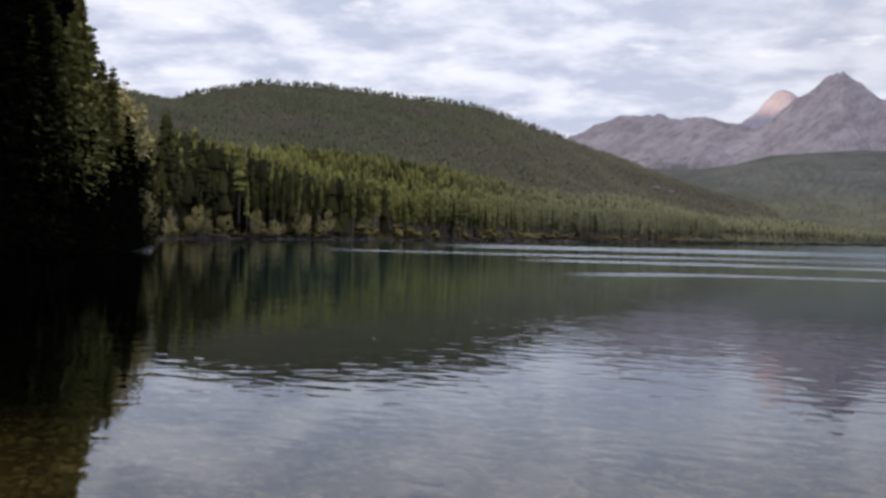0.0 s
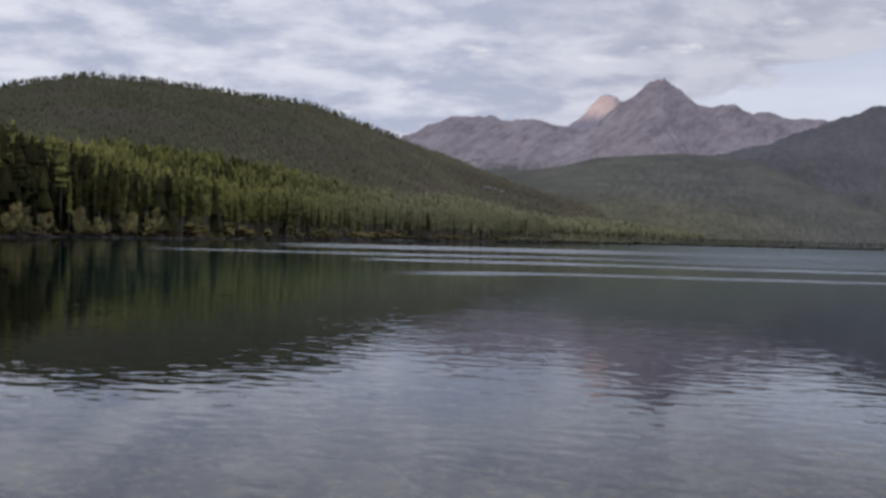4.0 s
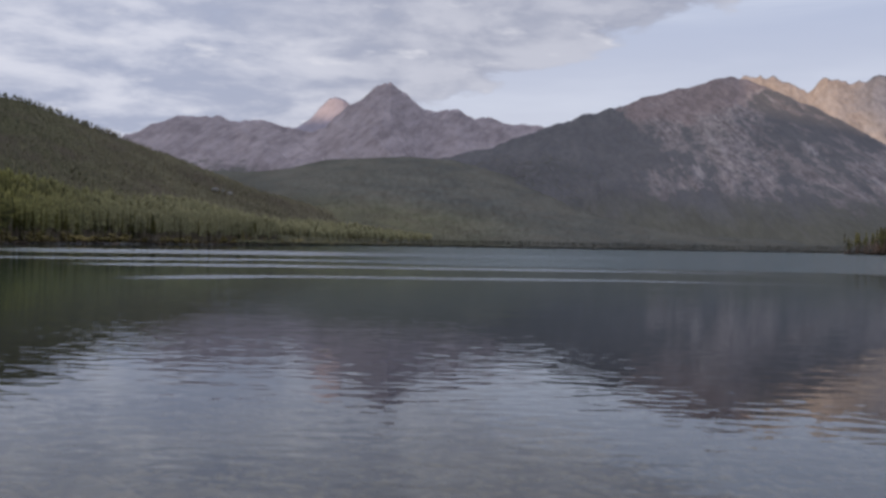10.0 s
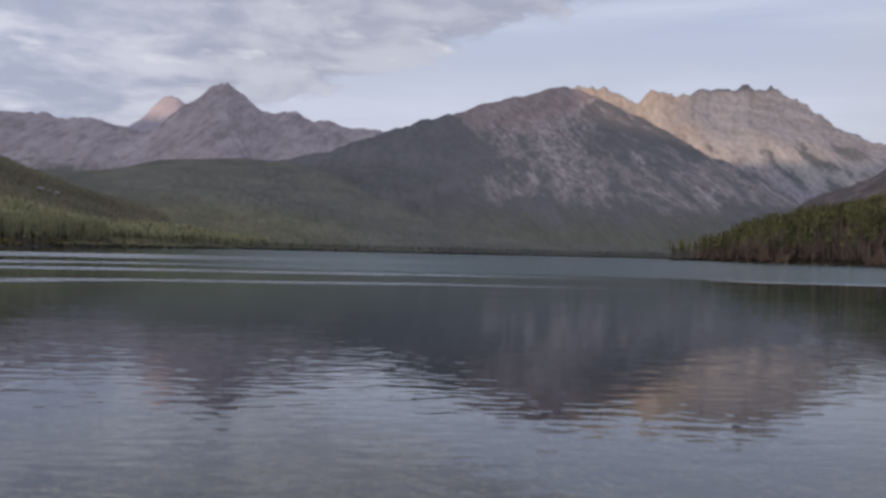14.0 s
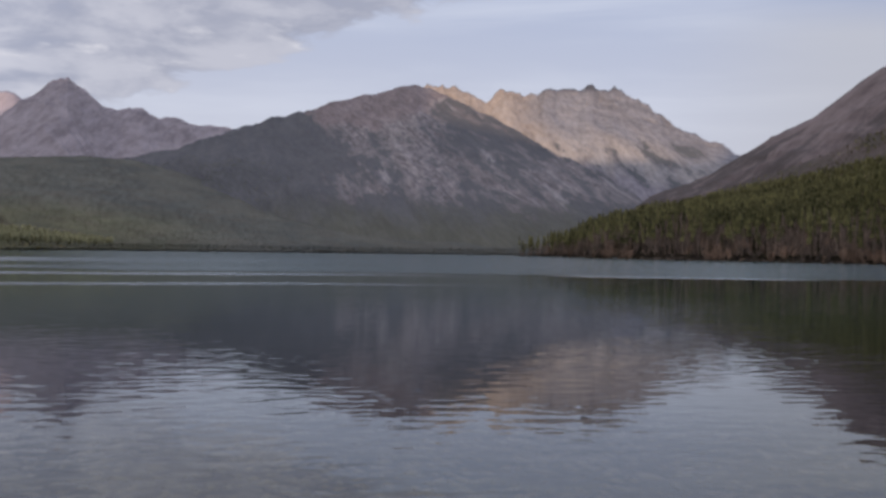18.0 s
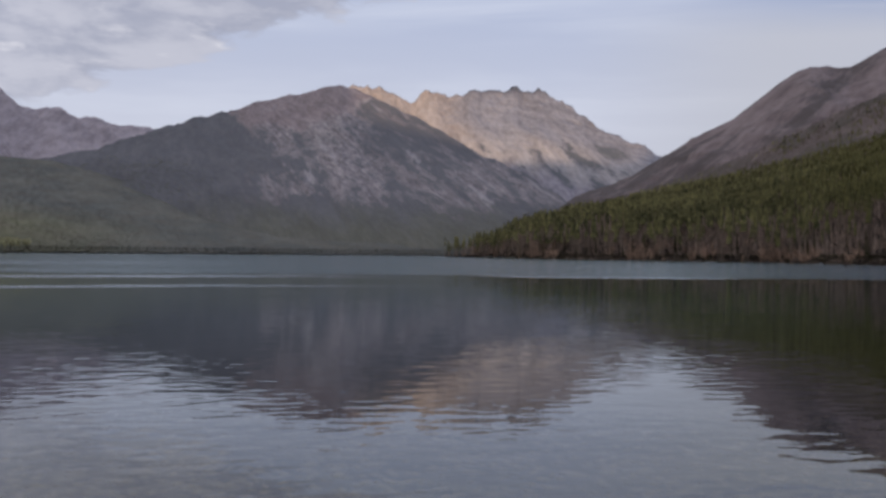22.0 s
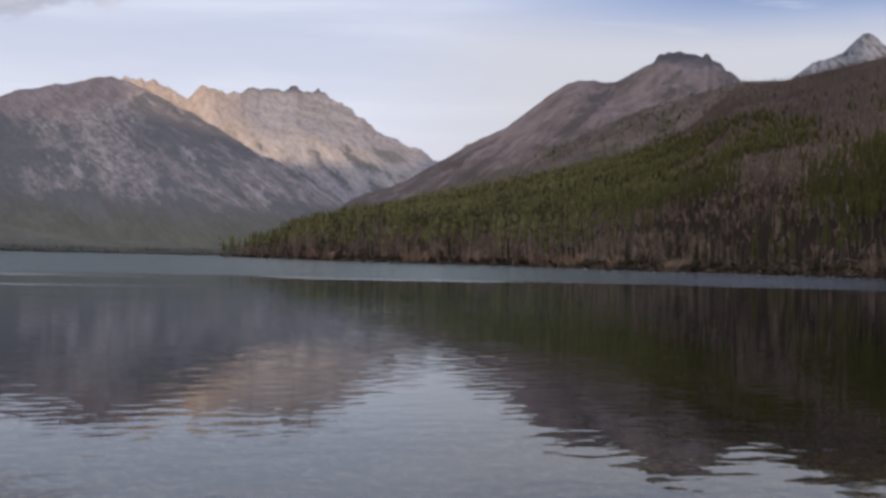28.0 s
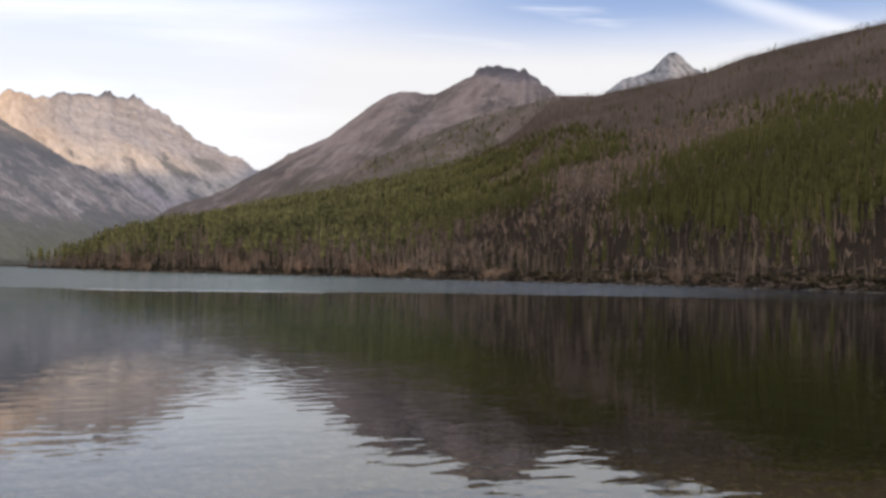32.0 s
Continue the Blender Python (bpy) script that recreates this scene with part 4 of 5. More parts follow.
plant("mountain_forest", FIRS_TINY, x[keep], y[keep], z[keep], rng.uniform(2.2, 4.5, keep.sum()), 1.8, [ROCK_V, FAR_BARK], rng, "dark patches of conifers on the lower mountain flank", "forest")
# right hillside: a green belt between burned stands
b, v, x, y, z = HILL_R.scatter(56000, rng, 0.0, 1.02, 42.6, 96)
patch = fbm(x, y, 190.0, 4)
tall = np.degrees(np.arctan2(z - 2.4, np.hypot(x, y)))
top = np.interp(b, (43, 47, 52, 58, 64, 67, 70, 71.5, 74, 76, 80, 90), (2.5, 2.4, 3.3, 4.5, 5.8, 6.7, 7.5, 7.2, 7.4, 8.1, 8.8, 9.6))
foot = np.interp(b, (43, 55, 65, 72, 78, 90), (0.0, 0.8, 1.8, 1.9, 1.3, 1.1))
inside = np.clip((top + 0.15 + 0.6 * patch - tall) / 0.9, 0, 1) * np.clip((tall - foot - 0.8 * patch) / 1.0, 0, 1)
hole = np.exp(-((b - 68.2 - (tall - 2.6) * 1.5) / 2.3) ** 2)
spots = fbm(x, y, 70.0, 3)
green = rng.rand(len(x)) < np.clip(0.05 * (tall < top) + 0.07 * (b < 66) + 0.015 + np.interp(b, (44, 56, 66), (0.48, 0.50, 0.56)) * inside + 1.0 * spots * inside - 0.85 * hole * (tall < 7.6), 0.015, 0.93)
green |= (rng.rand(len(x)) < 0.35) & (spots > 0.12) & (tall < foot + 1.2) & (b < 67 + 6 * rng.rand(len(x)))
h = np.where(green, rng.uniform(5.5, 11.5, len(x)) * np.interp(b, (44, 56, 66), (1.3, 1.25, 1.0)), 3 + 7.5 * rng.rand(len(x)) ** 1.5) * np.clip(1.15 - 0.5 * v, 0.6, 1.2)
keep = green | (rng.rand(len(x)) < np.where(tall < np.interp(b, (43, 64, 90), (0.6, 2.2, 3.6)), np.interp(b, (60, 72), (0.36, 0.20)), 0.9))
green, dead = green & keep, ~green & keep
near = np.hypot(x, y) < 620
stemmed = green & (tall < foot + np.interp(b, (44, 58, 68), (1.3, 1.6, 1.0))) & (rng.rand(len(x)) < np.interp(b, (58, 72), (1.0, 0.0)))
gn, gf = green & near & ~stemmed, green & ~near & ~stemmed
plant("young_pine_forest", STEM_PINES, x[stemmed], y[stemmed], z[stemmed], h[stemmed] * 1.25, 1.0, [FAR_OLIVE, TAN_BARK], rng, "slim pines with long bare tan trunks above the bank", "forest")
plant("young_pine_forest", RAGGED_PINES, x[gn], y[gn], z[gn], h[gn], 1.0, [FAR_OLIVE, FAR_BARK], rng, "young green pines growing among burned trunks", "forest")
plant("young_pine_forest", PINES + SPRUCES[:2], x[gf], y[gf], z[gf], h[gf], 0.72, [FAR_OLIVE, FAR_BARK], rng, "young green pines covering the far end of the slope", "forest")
upper = dead & (tall > top)
dead &= ~upper
bushy = dead & (rng.rand(len(x)) < 0.45)
dead &= ~bushy
plant("burned_scrub", SHRUBS, x[bushy], y[bushy], z[bushy], h[bushy] * 0.45, 1.0, [PALE_DEAD, PALE_DEAD], rng, "leafless brown scrub between burned trunks", "brush")
# near-black trunks low down, more of them towards the right
dark_low = dead & (rng.rand(len(x)) < np.interp(b, (54, 68, 76), (0.15, 0.65, 0.85)) * (tall < foot + 1.8))
dead &= ~dark_low
plant("charred_forest", SNAGS, x[dark_low], y[dark_low], z[dark_low], h[dark_low] * 0.9, 1.3, [CHARRED, CHARRED], rng, "near-black trunks at the foot of the burned slope", "forest")
plant("burned_forest", SNAGS, x[dead], y[dead], z[dead], h[dead] * 0.9, 1.2, [FAR_DEAD, FAR_DEAD], rng, "bare grey-brown trunks of a burned forest", "forest")
plant("burned_forest", SNAGS, x[upper], y[upper], z[upper], h[upper], 1.1, [HIGH_DEAD, HIGH_DEAD], rng, "brown trunks of a burned forest high on the slope", "forest")
b = 57 + 20 * np.repeat(rng.rand(60), 5) + rng.normal(0, 0.45, 300)
x, y, z = SPUR.at(b, rng.uniform(0.70, 1.0, 300))
plant("spur_crest_conifers", SPRUCES, x, y, z, rng.uniform(2.0, 5.5, 300), 1.0, [FAR_SHADE, FAR_BARK], rng, "dark conifers in a row along the spur", "forest")
b = rng.uniform(73.5, 94, 1500)
x, y, z = HILL_R.at(b, rng.uniform(0.95, 1.01, 1500))
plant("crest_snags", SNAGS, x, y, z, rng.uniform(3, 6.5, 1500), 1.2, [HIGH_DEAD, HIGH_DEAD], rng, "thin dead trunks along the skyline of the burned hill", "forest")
b, v, x, y, z = HILL_R.scatter(9000, rng, 0.0, 0.55, 43.5, 92)
keep = fbm(x, y, 45.0, 3) > np.interp(b, (45, 62, 72, 80), (-0.1, 0.05, 0.22, 0.25)) + 0.5 * np.clip(v - 0.25, 0, 1)
b, x, y, z = b[keep], x[keep], y[keep], z[keep]
far = b < 60
for pick, girth in ((far, 2.1), (~far, 1.25)):
    plant("pale_snags", SNAGS, x[pick], y[pick], z[pick], rng.uniform(2.5, 9, pick.sum()) * (1.35 if girth > 2 else 1.0), girth, [PALE_DEAD, PALE_DEAD], rng, "bleached pinkish brown trunks low on the burned slope", "forest")
b = 44.5 + 44 * rng.rand(5200)
v = 0.24 * rng.rand(5200) ** 1.3
x, y, z = HILL_R.at(b, v)
keep = fbm(x, y, 45.0, 3) > np.interp(b, (46, 60, 68, 74, 88), (0.04, 0.0, 0.10, 0.34, 0.42)) + rng.uniform(-0.25, 0.25, len(b))
plant("tall_snags", SNAGS, x[keep], y[keep], z[keep], rng.uniform(5, 13, keep.sum()) * np.interp(b[keep], (58, 72), (1.0, 0.7)), 1.1, [TAN_BARK, TAN_BARK], rng, "tall bare tan trunks standing behind the bank", "forest")
# deadfall: burned trunks lying criss-cross on the bank and the foot of the slope
b = 44 + 46 * rng.rand(3000) ** 0.95
d = shore_at(b) + 0.8 + 42 * rng.rand(3000) ** 1.7
v = (d - np.interp(b, HILL_R.f[0], HILL_R.f[1])) / (np.interp(b, HILL_R.c[0], HILL_R.c[1]) - np.interp(b, HILL_R.f[0], HILL_R.f[1]))
x, y = polar(b, d)
z = np.where(v > 0, np.maximum(HILL_R.at(b, np.clip(v, 0, 1))[2], ground_z(b, d)), ground_z(b, d))
FALLEN = []
for i in range(8):
    q = np.random.RandomState(400 + i)
    pv, pf = pole(0.028, 0.010, -0.5, 0.5, 4)
    pv = np.array(pv)
    rise = q.uniform(-0.03, 0.22)
    FALLEN.append((np.stack([pv[:, 2], pv[:, 0], np.abs(pv[:, 2] + 0.5) * rise + pv[:, 1] + 0.03], -1), np.array(pf), np.zeros(len(pf), int)))
plant("deadfall", FALLEN, x, y, z, rng.uniform(2.5, 8, 3000), 0.8, [CHARRED], rng, "burned trunks lying criss-cross along the bank", "logs")
b = np.concatenate([rng.uniform(-13, 2, 60), rng.uniform(2, 25, 240)])
d = shore_at(b) + rng.uniform(-0.5, 2.5, len(b))
x, y = polar(b, d)
plant("drift_logs", FALLEN, x, y, np.maximum(ground_z(b, d), 0.0), rng.uniform(4, 12, len(b)), 0.9, [CHARRED], rng, "dark driftwood trunks stranded along the waterline", "logs")
# near-black bushes that cover and darken the right bank
b, d, x, y, z = shelf(43.2, 92, 1.0, 34, 2600)
plant("bank_brush", BUSHES, x, y, z, rng.uniform(0.4, 1.9, len(x)), 1.0, [FAR_SCRUB, FAR_BARK], rng, "dark low brush along the right bank", "brush")
b = 44.2 + 46 * rng.rand(6500) ** 1.6
d = shore_at(b) + 1.5 + np.interp(b, (44, 60, 90), (190, 120, 60)) * rng.rand(6500) ** 1.9
keep = fbm(b * 22.0, d * 0.5, 16.0, 3) > np.interp(b, (50, 60, 68, 80), (0.10, 0.12, 0.34, 0.50))
b, d = b[keep], d[keep]
x, y = polar(b, d)
v = (d - np.interp(b, HILL_R.f[0], HILL_R.f[1])) / (np.interp(b, HILL_R.c[0], HILL_R.c[1]) - np.interp(b, HILL_R.f[0], HILL_R.f[1]))
z = np.where(v > 0, np.maximum(HILL_R.at(b, np.clip(v, 0, 1))[2], ground_z(b, d)), ground_z(b, d))
plant("dead_saplings", SHRUBS + SNAGS[:4], x, y, z, np.interp(b, (44, 58, 66), (1.5, 1.3, 0.9)) * rng.uniform(0.8, 4.6, len(x)), 1.1, [DRY_BRUSH, DRY_BRUSH], rng, "dry pale brown saplings and slash along the bank", "brush")
b, v, x, y, z = SPUR.scatter(8000, rng, 0.0, 1.02, 50, 75)
few = rng.rand(len(x)) < 0.05 + 0.3 * (fbm(x, y, 120.0, 3) > 0.25) + np.clip(0.85 - 2.4 * v, 0, 0.85)
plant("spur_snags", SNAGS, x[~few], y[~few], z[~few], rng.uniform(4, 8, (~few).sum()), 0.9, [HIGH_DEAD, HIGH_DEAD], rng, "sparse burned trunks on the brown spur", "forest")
plant("spur_conifers", FIRS_TINY, x[few], y[few], z[few], rng.uniform(2.2, 6, few.sum()), 1.1, [FAR_OLIVE, FAR_BARK], rng, "scattered dark conifers on the brown spur", "forest")
# headland: spruces behind the front row, their shade put into near-black needles
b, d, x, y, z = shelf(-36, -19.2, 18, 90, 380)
plant("headland_forest", SPRUCES, x, y, z, rng.uniform(16, 25, len(x)), 1.0, [FAR_SHADE_SPRUCE, FAR_BARK], rng, "spruces crowding the headland, near black for shade", "forest")


# ---- single trees, each a thing with its parts ----
def trunk_mesh(name, h, r, mat, seed, sides=8, steps=7, bow=0.15):
    """A tapered, slightly bowed trunk with a flared foot."""
    q = np.random.RandomState(seed)
    z = np.linspace(-0.4, h, steps)
    w = np.clip(z / h, 0, 1)
    rad = r * (1 - 0.93 * w) + r * 0.35 * np.exp(-np.clip(z, 0, None) / 0.5)
    cx, cy = bow * np.sin(w * 3 + q.uniform(0, 6)), bow * np.sin(w * 2.3 + q.uniform(0, 6))
    a = np.linspace(0, 2 * np.pi, sides, endpoint=False)
    v = np.stack([cx[None] + rad[None] * np.cos(a)[:, None], cy[None] + rad[None] * np.sin(a)[:, None], np.repeat(z[None], sides, 0)], -1)
    return mesh_from(name, v.reshape(-1, 3), grid_faces(sides, steps, True), [mat])


def spray_mesh(name, centres, sizes, ways, mat, seed, droop=0.25):
    """Needle or leaf sprays: small bent four-cornered blades round their centres."""
    q = np.random.RandomState(seed)
    n = len(centres)
    way = ways + q.normal(0, 0.35, (n, 3)) - (0, 0, droop)
    way /= np.linalg.norm(way, axis=1)[:, None]
    side = np.cross(way, q.normal(0, 1, (n, 3)) + (0, 0, 1.2))
    side /= np.linalg.norm(side, axis=1)[:, None] + 1e-6
    s = sizes[:, None]
    a, c = centres - way * s * 0.5, centres + way * s * 0.7
    b, d = centres + side * s * 0.42 - way * s * 0.05, centres - side * s * 0.42 - way * s * 0.05
    v = np.stack([a, b, c, d], 1).reshape(-1, 3)
    v += q.normal(0, 0.06, v.shape) * np.repeat(s, 4, 0)
    f = np.arange(n * 4).reshape(-1, 4)
    return mesh_from(name, v, f, [mat], False)


def conifer_crown(name, h, start, reach, whorls, arms, steps, spray, mat, seed, taper=0.85):
    q = np.random.RandomState(seed)
    cs, ss, ws = [], [], []
    for k in range(whorls):
        t = (k + q.uniform(-0.4, 0.4)) / whorls
        z = h * (start + (1 - start) * min(max(t, 0), 0.985))
        length = reach * (1 - max(t, 0)) ** taper * q.uniform(0.6, 1.15) + 0.12
        if start > 0.2:
            length *= min(1.0, 0.45 + 2.2 * max(t, 0))
        a0 = q.uniform(0, 6.28)
        for i in range(arms):
            if q.rand() < 0.12:
                continue
            a = a0 + 6.283 * i / arms + q.uniform(-0.35, 0.35)
            l = length * q.uniform(0.55, 1.2)
            sag = q.uniform(0.10, 0.42) - 0.35 * max(t, 0)
            for j in range(steps):
                u = (j + 0.6) / steps
                cs.append((math.cos(a) * l * u, math.sin(a) * l * u, z - sag * l * u * u))
                ss.append(spray * q.uniform(0.7, 1.35) * (1.1 - 0.45 * u))
                ws.append((math.cos(a), math.sin(a), 0.05))
    for _ in range(5):
        cs.append((0, 0, h * q.uniform(0.95, 1.0)))
        ss.append(spray * 0.6)
        ws.append((0.1, 0.1, 1.6))
    return spray_mesh(name, np.array(cs), np.array(ss), np.array(ws), mat, seed)


def conifer(kind, h, r, start, reach, whorls, arms, steps, spray, mat, seed, label, category, group):
    base = tagged(new(kind), label=label, category=category, group=group)
    base.empty_display_size = 1.0
    part("trunk", trunk_mesh("trunk", h, r, DARK_BARK if mat in (SHADE_SPRUCE, LIT_SPRUCE, SHORE_SPRUCE) else BARK, seed), base)
    part("crown", conifer_crown("crown", h, start, reach, whorls, arms, steps, spray, mat, seed), base)
    return base


def leafy_tree(h, seed, label, limbs=8, leaves=55, leaf=0.05):
    """A small broadleaved tree: trunk, limbs, and a ragged crown of leaf clumps."""
    q = np.random.RandomState(seed)
    base = tagged(new("aspen_tree"), label=label, category="tree", group="aspens along the shore")
    part("trunk", trunk_mesh("trunk", h * 0.8, h * 0.014, BARK, seed, 7), base)
    cs, ss, ws = [], [], []
    for k in range(limbs):
        a, z0 = q.uniform(0, 6.28), h * q.uniform(0.18, 0.66)
        reach, rise = h * q.uniform(0.07, 0.17), h * q.uniform(0.12, 0.32)
        end = np.array((math.cos(a) * reach, math.sin(a) * reach, z0 + rise))
        start = np.array((0, 0, z0))
        v, f = pole(h * 0.006, h * 0.002, 0, 1, 4)
        v = np.array(v)
        v[:, :2] += v[:, 2:3] * end[:2]
        v[:, 2] = z0 + v[:, 2] * rise
        part("limb", mesh_from("limb", v, np.array(f), [BARK]), base)
        for j in range(leaves):
            c = start + (end - start) * q.uniform(0.35, 1.1) + np.clip(q.normal(0, 1, 3), -1.4, 1.4) * h * 0.04
            cs.append(c)
            ss.append(h * leaf * q.uniform(0.6, 1.4))
            ws.append(q.normal(0, 1, 3))
    for j in range(leaves * 2):
        cs.append(np.array((0, 0, h * 0.84)) + np.clip(q.normal(0, 1, 3), -1.4, 1.4) * (h * 0.045, h * 0.045, h * 0.075))
        ss.append(h * leaf * 0.9)
        ws.append(q.normal(0, 1, 3))
    part("crown", spray_mesh("crown", np.array(cs), np.array(ss), np.array(ws), ASPEN, seed, 0.1), base)
    return base


def dead_tree(h, seed, label):
    q = np.random.RandomState(seed)
    base = tagged(new("dead_tree"), label=label, category="dead tree", group="burned trees on the bank")
    part("trunk", trunk_mesh("trunk", h, h * 0.0125 + 0.05, DEAD, seed, 6, 6, 0.25), base)
    for k in range(5):
        a, z0, l = q.uniform(0, 6.28), h * q.uniform(0.4, 0.93), h * q.uniform(0.04, 0.11)
        v, f = pole(0.05, 0.015, 0, 1, 3)
        v = np.array(v)
        up = q.uniform(-0.3, 0.5)
        x, y, z = v[:, 2] * math.cos(a) * l, v[:, 2] * math.sin(a) * l, z0 + v[:, 2] * up * l + v[:, 0] * 1.5
        part("branch", mesh_from("branch", np.stack([x - v[:, 1] * math.sin(a), y + v[:, 1] * math.cos(a), z], -1), np.array(f), [DEAD]), base)
    return base


def stone_mesh(seed, mat, level=2):
    bm = bmesh.new()
    bmesh.ops.create_icosphere(bm, subdivisions=level, radius=1.0)
    for v in bm.verts:
        n = noise.noise(v.co * 1.3 + Vector((seed * 3.1, 0, 0)))
        v.co *= 1 + 0.35 * n
        v.co.z *= 0.62
    me = bpy.data.meshes.new("stone")
    bm.to_mesh(me)
    bm.free()
    me.materials.append(mat)
    return me


PLACED = set()


def stand(kinds, places, low, high, tilt=1.5):
    """Copies of the kinds on the places (bearing, metres behind the water's edge), sized between low and high."""
    for i, (b, off) in enumerate(places):
        k = kinds[i % len(kinds)]
        d = float(shore_at(np.array([b]))[0]) + off
        x, y, _ = heading(b, d)
        z = float(ground_z(np.array([b]), np.array([d]))[0]) - 0.1
        m = pose(x, y, z, rng.uniform(-tilt, tilt), rng.uniform(-tilt, tilt), rng.uniform(0, 360)) @ Matrix.Scale(rng.uniform(low, high), 4)
        if k.name in PLACED:
            copy_thing(k, m)
        else:
            PLACED.add(k.name)
            k.matrix_basis = m


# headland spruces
spruces = [conifer("spruce_tree", 26, 0.33, 0.04, 4.7, 46, 9, 7, 0.62, SHADE_SPRUCE, 100 + i, "tall spruce at the edge of the headland, near black for shade", "tree", "headland spruces") for i in range(3)]
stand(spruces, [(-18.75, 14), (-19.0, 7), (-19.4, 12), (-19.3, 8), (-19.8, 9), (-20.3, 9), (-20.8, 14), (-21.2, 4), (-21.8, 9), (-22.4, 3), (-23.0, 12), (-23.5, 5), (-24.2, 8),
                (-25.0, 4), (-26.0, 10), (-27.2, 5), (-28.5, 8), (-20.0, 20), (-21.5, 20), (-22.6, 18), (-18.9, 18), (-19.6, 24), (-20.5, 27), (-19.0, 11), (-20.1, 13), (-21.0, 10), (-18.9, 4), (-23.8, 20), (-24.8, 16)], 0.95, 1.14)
edge = [conifer("spruce_tree", 20, 0.27, 0.21, 3.4, 46, 10, 8, 0.5, LIT_SPRUCE, 110 + i, "olive green spruce in lit tones at the tip of the headland", "tree", "headland edge spruces") for i in range(2)]
stand(edge, [(-19.5, 1.5), (-19.0, 2), (-18.65, 2.5), (-20.2, 1)], 1.06, 1.14)
stand(edge, [(-18.2, 1.5), (-17.8, 2.5), (-20.8, 1.5)], 0.96, 1.05)
stand(edge, [(-17.3, 5), (-16.95, 3)], 0.8, 0.88)
stand(edge, [(-16.1, 4), (-15.75, 3), (-15.5, 6)], 0.52, 0.62)
aspens = [leafy_tree(12, 200 + i, "small aspen with yellowing leaves at the waterline") for i in range(3)]
tall_aspen = leafy_tree(19, 230, "tall aspen with yellow-green leaves beside dark spruces", 16, 95, 0.028)
stand([tall_aspen], [(-16.4, 4), (-16.75, 8)], 0.92, 1.02)
stand(aspens, [(-15.45, 1.5), (-15.1, 1.5), (-15.2, 4)], 0.5, 0.75)
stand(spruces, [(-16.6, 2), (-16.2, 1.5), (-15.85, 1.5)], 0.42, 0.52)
# rows of low near-black spruces stand in for the shade at the trees' feet
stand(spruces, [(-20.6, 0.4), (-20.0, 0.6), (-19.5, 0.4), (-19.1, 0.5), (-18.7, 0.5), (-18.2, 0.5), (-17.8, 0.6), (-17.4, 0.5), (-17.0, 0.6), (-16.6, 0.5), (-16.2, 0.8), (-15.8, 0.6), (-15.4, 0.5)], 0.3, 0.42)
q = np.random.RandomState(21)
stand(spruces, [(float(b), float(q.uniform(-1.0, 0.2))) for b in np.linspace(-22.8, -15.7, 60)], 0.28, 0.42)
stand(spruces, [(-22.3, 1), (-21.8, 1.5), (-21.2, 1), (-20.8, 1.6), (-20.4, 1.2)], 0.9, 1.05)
dark = [conifer("spruce_tree", 15, 0.2, 0.05, 2.3, 22, 6, 3, 0.9, SHORE_SPRUCE, 140 + i, "bushy dark spruce standing at the waterline", "tree", "shore spruces") for i in range(2)]
stand(dark, [(-15.15, 2), (-15.1, 10), (-15.0, 3), (-15.0, 22), (-14.95, 12), (-14.9, 4), (-14.85, 25), (-14.8, 8), (-14.75, 14), (-14.7, 5), (-15.2, 7)], 0.45, 0.8)
stand(aspens, [(-15.12, 5), (-15.02, 12), (-14.93, 2), (-14.83, 3), (-14.72, 2)], 0.4, 0.7)
q = np.random.RandomState(47)
stand(aspens, [(float(b), float(q.uniform(-0.2, 2.5))) for b in np.repeat((-14.1, -12.9, -12.2, -11.1, -9.7, -8.9, -7.3), 3) + q.normal(0, 0.13, 21)], 0.6, 1.0)
rb = np.random.RandomState(5)
stand(aspens, [(float(b), float(rb.uniform(0.8, 6))) for b in np.repeat(rb.uniform(-14.2, -5.0, 9), 3) + rb.normal(0, 0.16, 27)] + [(float(b), float(rb.uniform(2, 8))) for b in rb.uniform(-5, 3, 5)] + [(12.3, 4), (12.6, 7), (12.9, 3), (13.4, 5)], 0.5, 1.35)
pines = [conifer("pine_tree", 20, 0.17, 0.36, 1.35, 38, 6, 4, 0.46, PINE, 120 + i, "slim green pine with a bare lower trunk by the shore", "tree", "shore pines") for i in range(4)]
stand(pines, [(float(b), float(rb.uniform(5, 18))) for b in rb.uniform(-14.3, 13, 150)], 0.72, 1.1)
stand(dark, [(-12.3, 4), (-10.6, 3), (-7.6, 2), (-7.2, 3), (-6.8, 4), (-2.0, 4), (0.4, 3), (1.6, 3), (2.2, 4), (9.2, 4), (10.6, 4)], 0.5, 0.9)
# extra dark spruces in place of the shaded gaps in this stand
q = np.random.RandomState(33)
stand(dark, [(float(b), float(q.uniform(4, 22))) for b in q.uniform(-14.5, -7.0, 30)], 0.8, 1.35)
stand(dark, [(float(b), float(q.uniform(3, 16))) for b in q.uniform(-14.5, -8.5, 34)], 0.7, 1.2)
green = [conifer("pine_tree", 14, 0.15, 0.26, 1.25, 30, 6, 4, 0.5, DARK_PINE, 160 + i, "young green pine among burned trunks on the bank", "tree", "bank pines") for i in range(3)]
stand(green, [(float(b), float(rb.uniform(6, 40))) for b in 44 + 30 * rb.rand(85) ** 1.5], 0.5, 0.95)
snags = [dead_tree(11, 180 + i, "bare grey-brown burned trunk standing on the bank") for i in range(5)]
stand(snags, [(float(b), float(2 + 38 * rb.rand())) for b in rb.uniform(43.6, 90, 250)], 0.3, 1.0, 6.0)

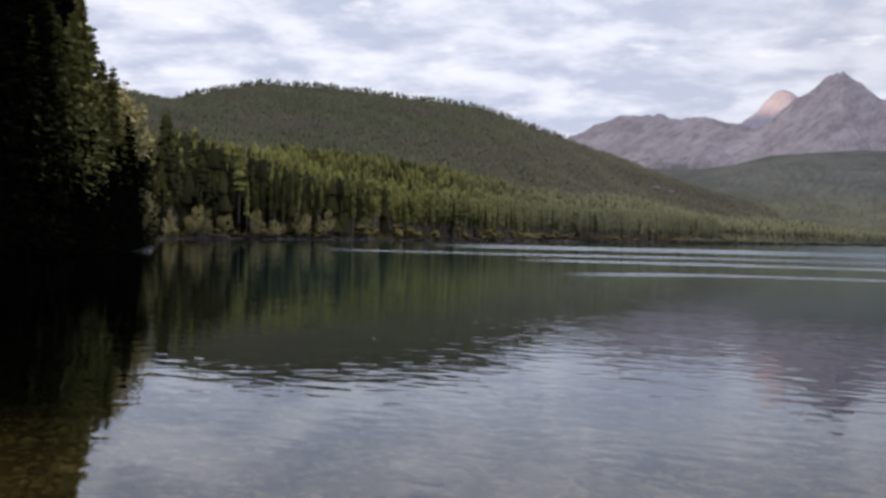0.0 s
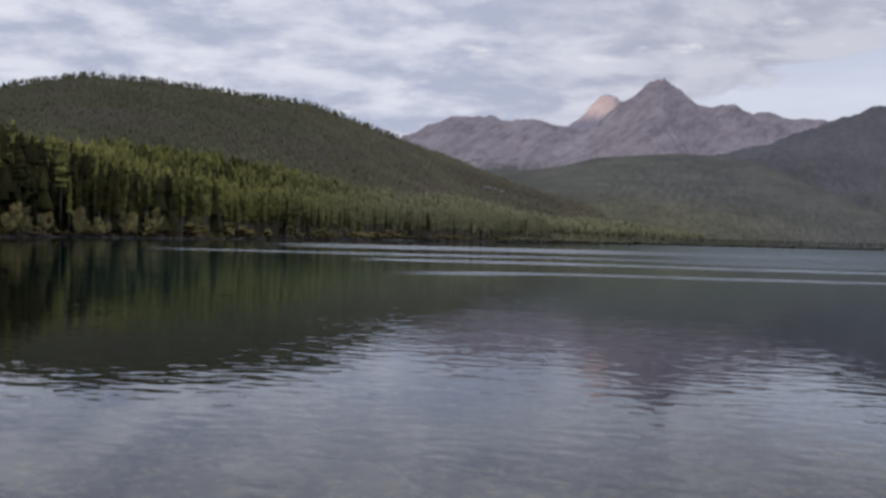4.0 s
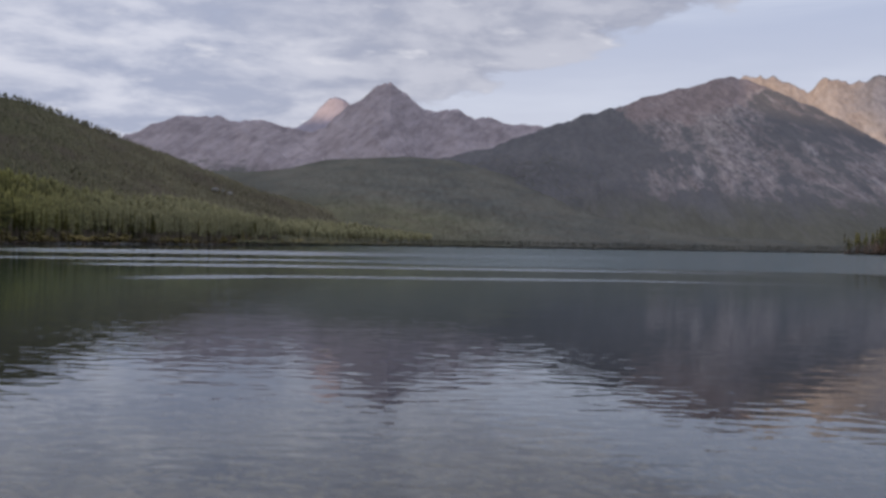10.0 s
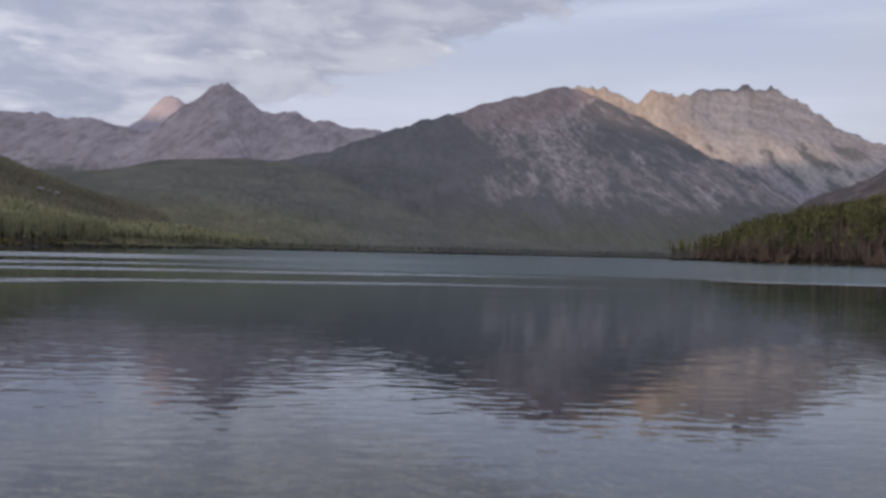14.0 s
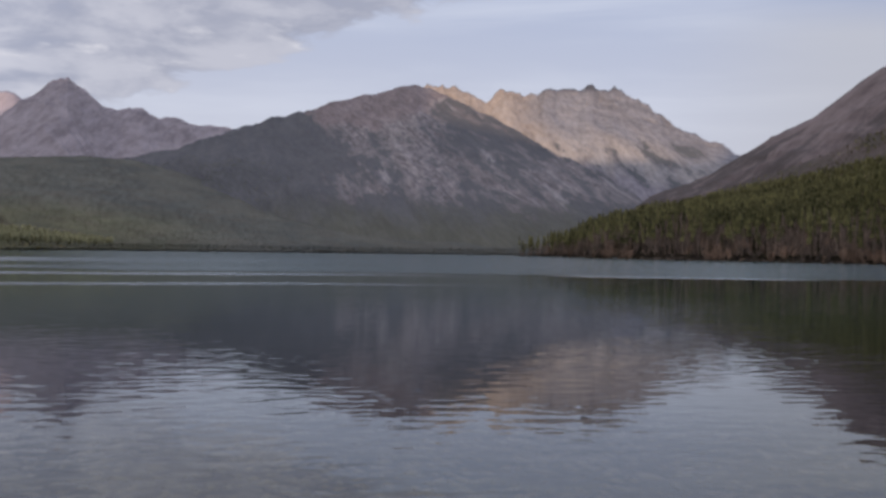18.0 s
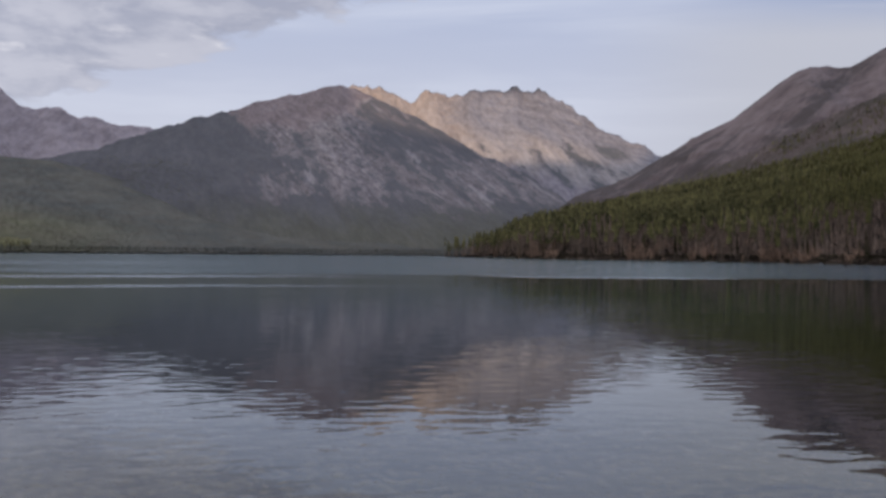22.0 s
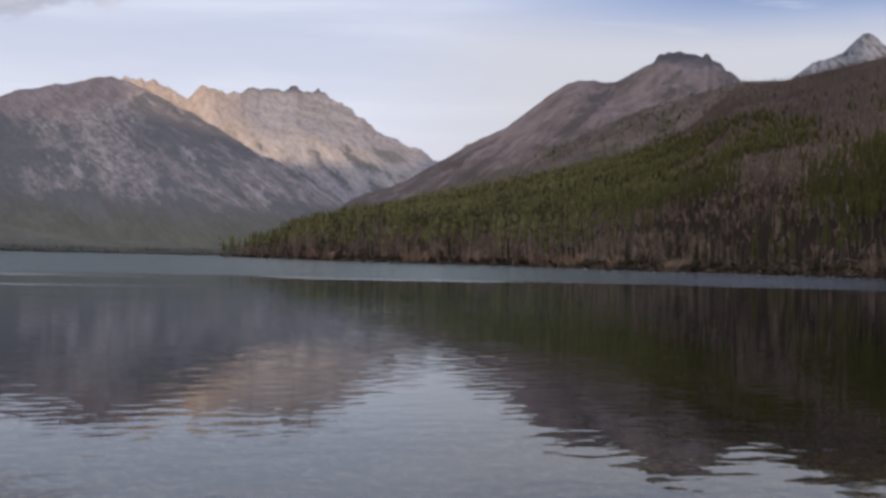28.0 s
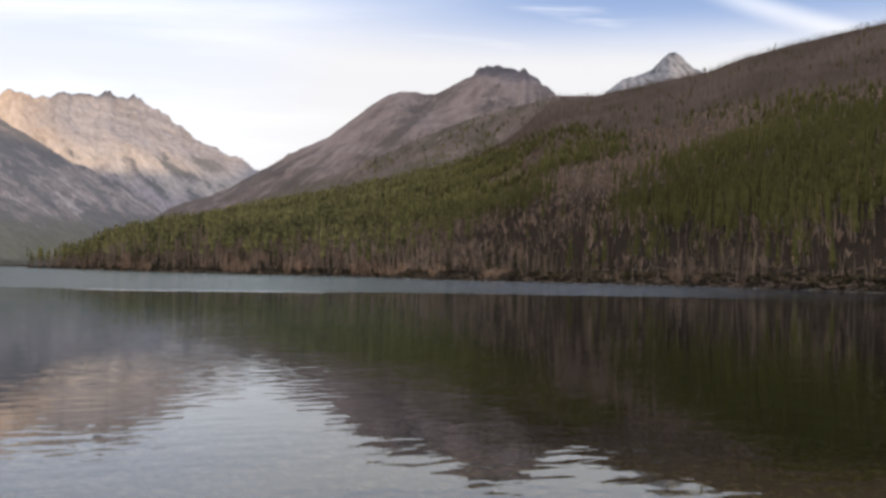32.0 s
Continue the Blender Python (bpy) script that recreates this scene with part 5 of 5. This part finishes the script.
# stones along the water's edge
rocks = [tagged(new("rock", stone_mesh(i, STONE)), label="pale weathered rock at the water's edge", category="rock", group="shore rocks") for i in range(4)]
spots = [(-15.35, -1.2, 0.7), (-15.05, -1.6, 0.5), (-15.6, -1.0, 0.55), (-14.85, -2.4, 0.45)]
spots += [(float(rb.uniform(-13, 8)), float(rb.uniform(-0.5, 1.0)), float(rb.uniform(0.3, 0.9))) for _ in range(22)]
spots += [(float(rb.uniform(52, 88)), float(rb.uniform(-0.8, 1.2)), float(rb.uniform(0.3, 0.95))) for _ in range(44)]
for i, (b, off, size) in enumerate(spots):
    d = float(shore_at(np.array([b]))[0]) + off
    x, y, _ = heading(b, d)
    m = pose(x, y, max(0.0, 0.1 * off), rb.uniform(-15, 15), rb.uniform(-15, 15), rb.uniform(0, 360)) @ Matrix.Diagonal((size * 1.4, size, size * 0.8, 1))
    if i < 4:
        rocks[i].matrix_basis = m
    else:
        copy_thing(rocks[i % 4], m)


def log_thing(length, seed):
    base = tagged(new("driftwood_log"), label="grey fallen trunk lying on the bank at the waterline", category="log", group="driftwood logs")
    me = trunk_mesh("log", length, 0.2, DEAD, seed, 7, 6, 0.12)
    part("trunk", me, base)
    for k in range(3):
        v, f = pole(0.05, 0.02, 0, 1, 3)
        v = np.array(v)
        a = 2.1 * k
        z = length * (0.3 + 0.2 * k)
        w = np.stack([v[:, 2] * math.cos(a) * 0.7, v[:, 2] * math.sin(a) * 0.7, z + v[:, 0] + v[:, 2] * 0.3], -1)
        w[:, 1] += v[:, 1]
        part("branch_stub", mesh_from("branch_stub", w, np.array(f), [DEAD]), base)
    return base


logs = [log_thing(9, 300 + i) for i in range(3)]
at = [(float(b), float(rb.uniform(0.6, 9))) for b in 46 + 32 * rb.rand(40) ** 1.5] + [(float(b), 1.0) for b in rb.uniform(-13, 4, 8)]
for i, (b, off) in enumerate(at):
    d = float(shore_at(np.array([b]))[0]) + off
    x, y, _ = heading(b, d)
    z = float(ground_z(np.array([b]), np.array([d]))[0]) + 0.12
    m = pose(x, y, z, 0, 0, -b + rb.uniform(-25, 25)) @ pose(0, 0, 0, 0, 88, 0) @ Matrix.Scale(rb.uniform(0.5, 1.2), 4)
    if i < 3:
        logs[i].matrix_basis = m
    else:
        copy_thing(logs[i % 3], m)


# small stones: on the lake bed near the view-point, and gravel along both shores
def gravel(name, x, y, z, size, mat, label):
    bm = bmesh.new()
    bmesh.ops.create_icosphere(bm, subdivisions=1, radius=1.0)
    v = np.array([p.co[:] for p in bm.verts])
    f = np.array([[q.index for q in t.verts] for t in bm.faces])
    bm.free()
    q = np.random.RandomState(9)
    n = len(x)
    k = 1 + q.uniform(-0.25, 0.25, (n, len(v)))
    a = q.uniform(0, 6.28, n)[:, None]
    sx, sy, sz = [size[:, None] * q.uniform(lo, hi, (n, 1)) for lo, hi in ((0.8, 1.5), (0.6, 1.0), (0.35, 0.65))]
    px, py = v[None, :, 0] * k * sx, v[None, :, 1] * k * sy
    P = np.stack([x[:, None] + px * np.cos(a) - py * np.sin(a), y[:, None] + px * np.sin(a) + py * np.cos(a), z[:, None] + v[None, :, 2] * k * sz], -1)
    me = mesh_from(name, P.reshape(-1, 3), (f[None] + (np.arange(n) * len(v))[:, None, None]).reshape(-1, 3), [mat], True)
    return tagged(new(name, me), label=label, category="stones", kind="stuff")


b, d = rb.uniform(-30, 95, 16000), 5.0 + 34.0 * rb.rand(16000) ** 1.2
x, y = polar(b, d)
gravel("lake_bed_stones", x, y, ground_z(b, d), rb.uniform(0.03, 0.11, 16000) * (1 + 1.2 * (rb.rand(16000) > 0.96)), FAR_STONE, "rounded brown stones on the shallow lake bed")
b = np.concatenate([rb.uniform(-14.4, 12, 700), 44 + 44 * rb.rand(1300) ** 1.4])
d = shore_at(b) + rb.uniform(-0.6, 2.2, len(b))
x, y = polar(b, d)
gravel("shore_gravel", x, y, ground_z(b, d), rb.uniform(0.12, 0.45, len(b)), PALE_STONE, "pale gravel and cobbles along the waterline")

b = rb.uniform(3, 27, 700)
d = shore_at(b) + rb.uniform(-1.5, 3.5, len(b))
x, y = polar(b, d)
gravel("far_shore_boulders", x, y, ground_z(b, d), 0.5 + 1.3 * rb.rand(len(b)) ** 3, PALE_STONE, "boulders and bleached wood along the far waterline")

b = rb.uniform(20, 43.5, 1300)
d = shore_at(b) + rb.uniform(-1.0, 4.0, len(b))
x, y = polar(b, d)
gravel("far_beach_stones", x, y, ground_z(b, d), 0.45 + 0.9 * rb.rand(len(b)) ** 2, STONE_PALE, "pale stones along the far end of the lake")

# bare outcrops between the trees of the left hill
b = np.repeat(np.array([-2.3, -0.55, 3.45, 11.2]), 5) + rb.normal(0, 0.22, 20)
v = np.repeat(np.array([0.32, 0.36, 0.27, 0.72]), 5) + rb.uniform(-0.012, 0.012, 20)
x, y, z = HILL_L.at(b, v)
gravel("hill_outcrops", x, y, z + 5.0, rb.uniform(2.0, 4.5, 20), STONE_PALE, "small pale rock outcrops among the trees of the hill")
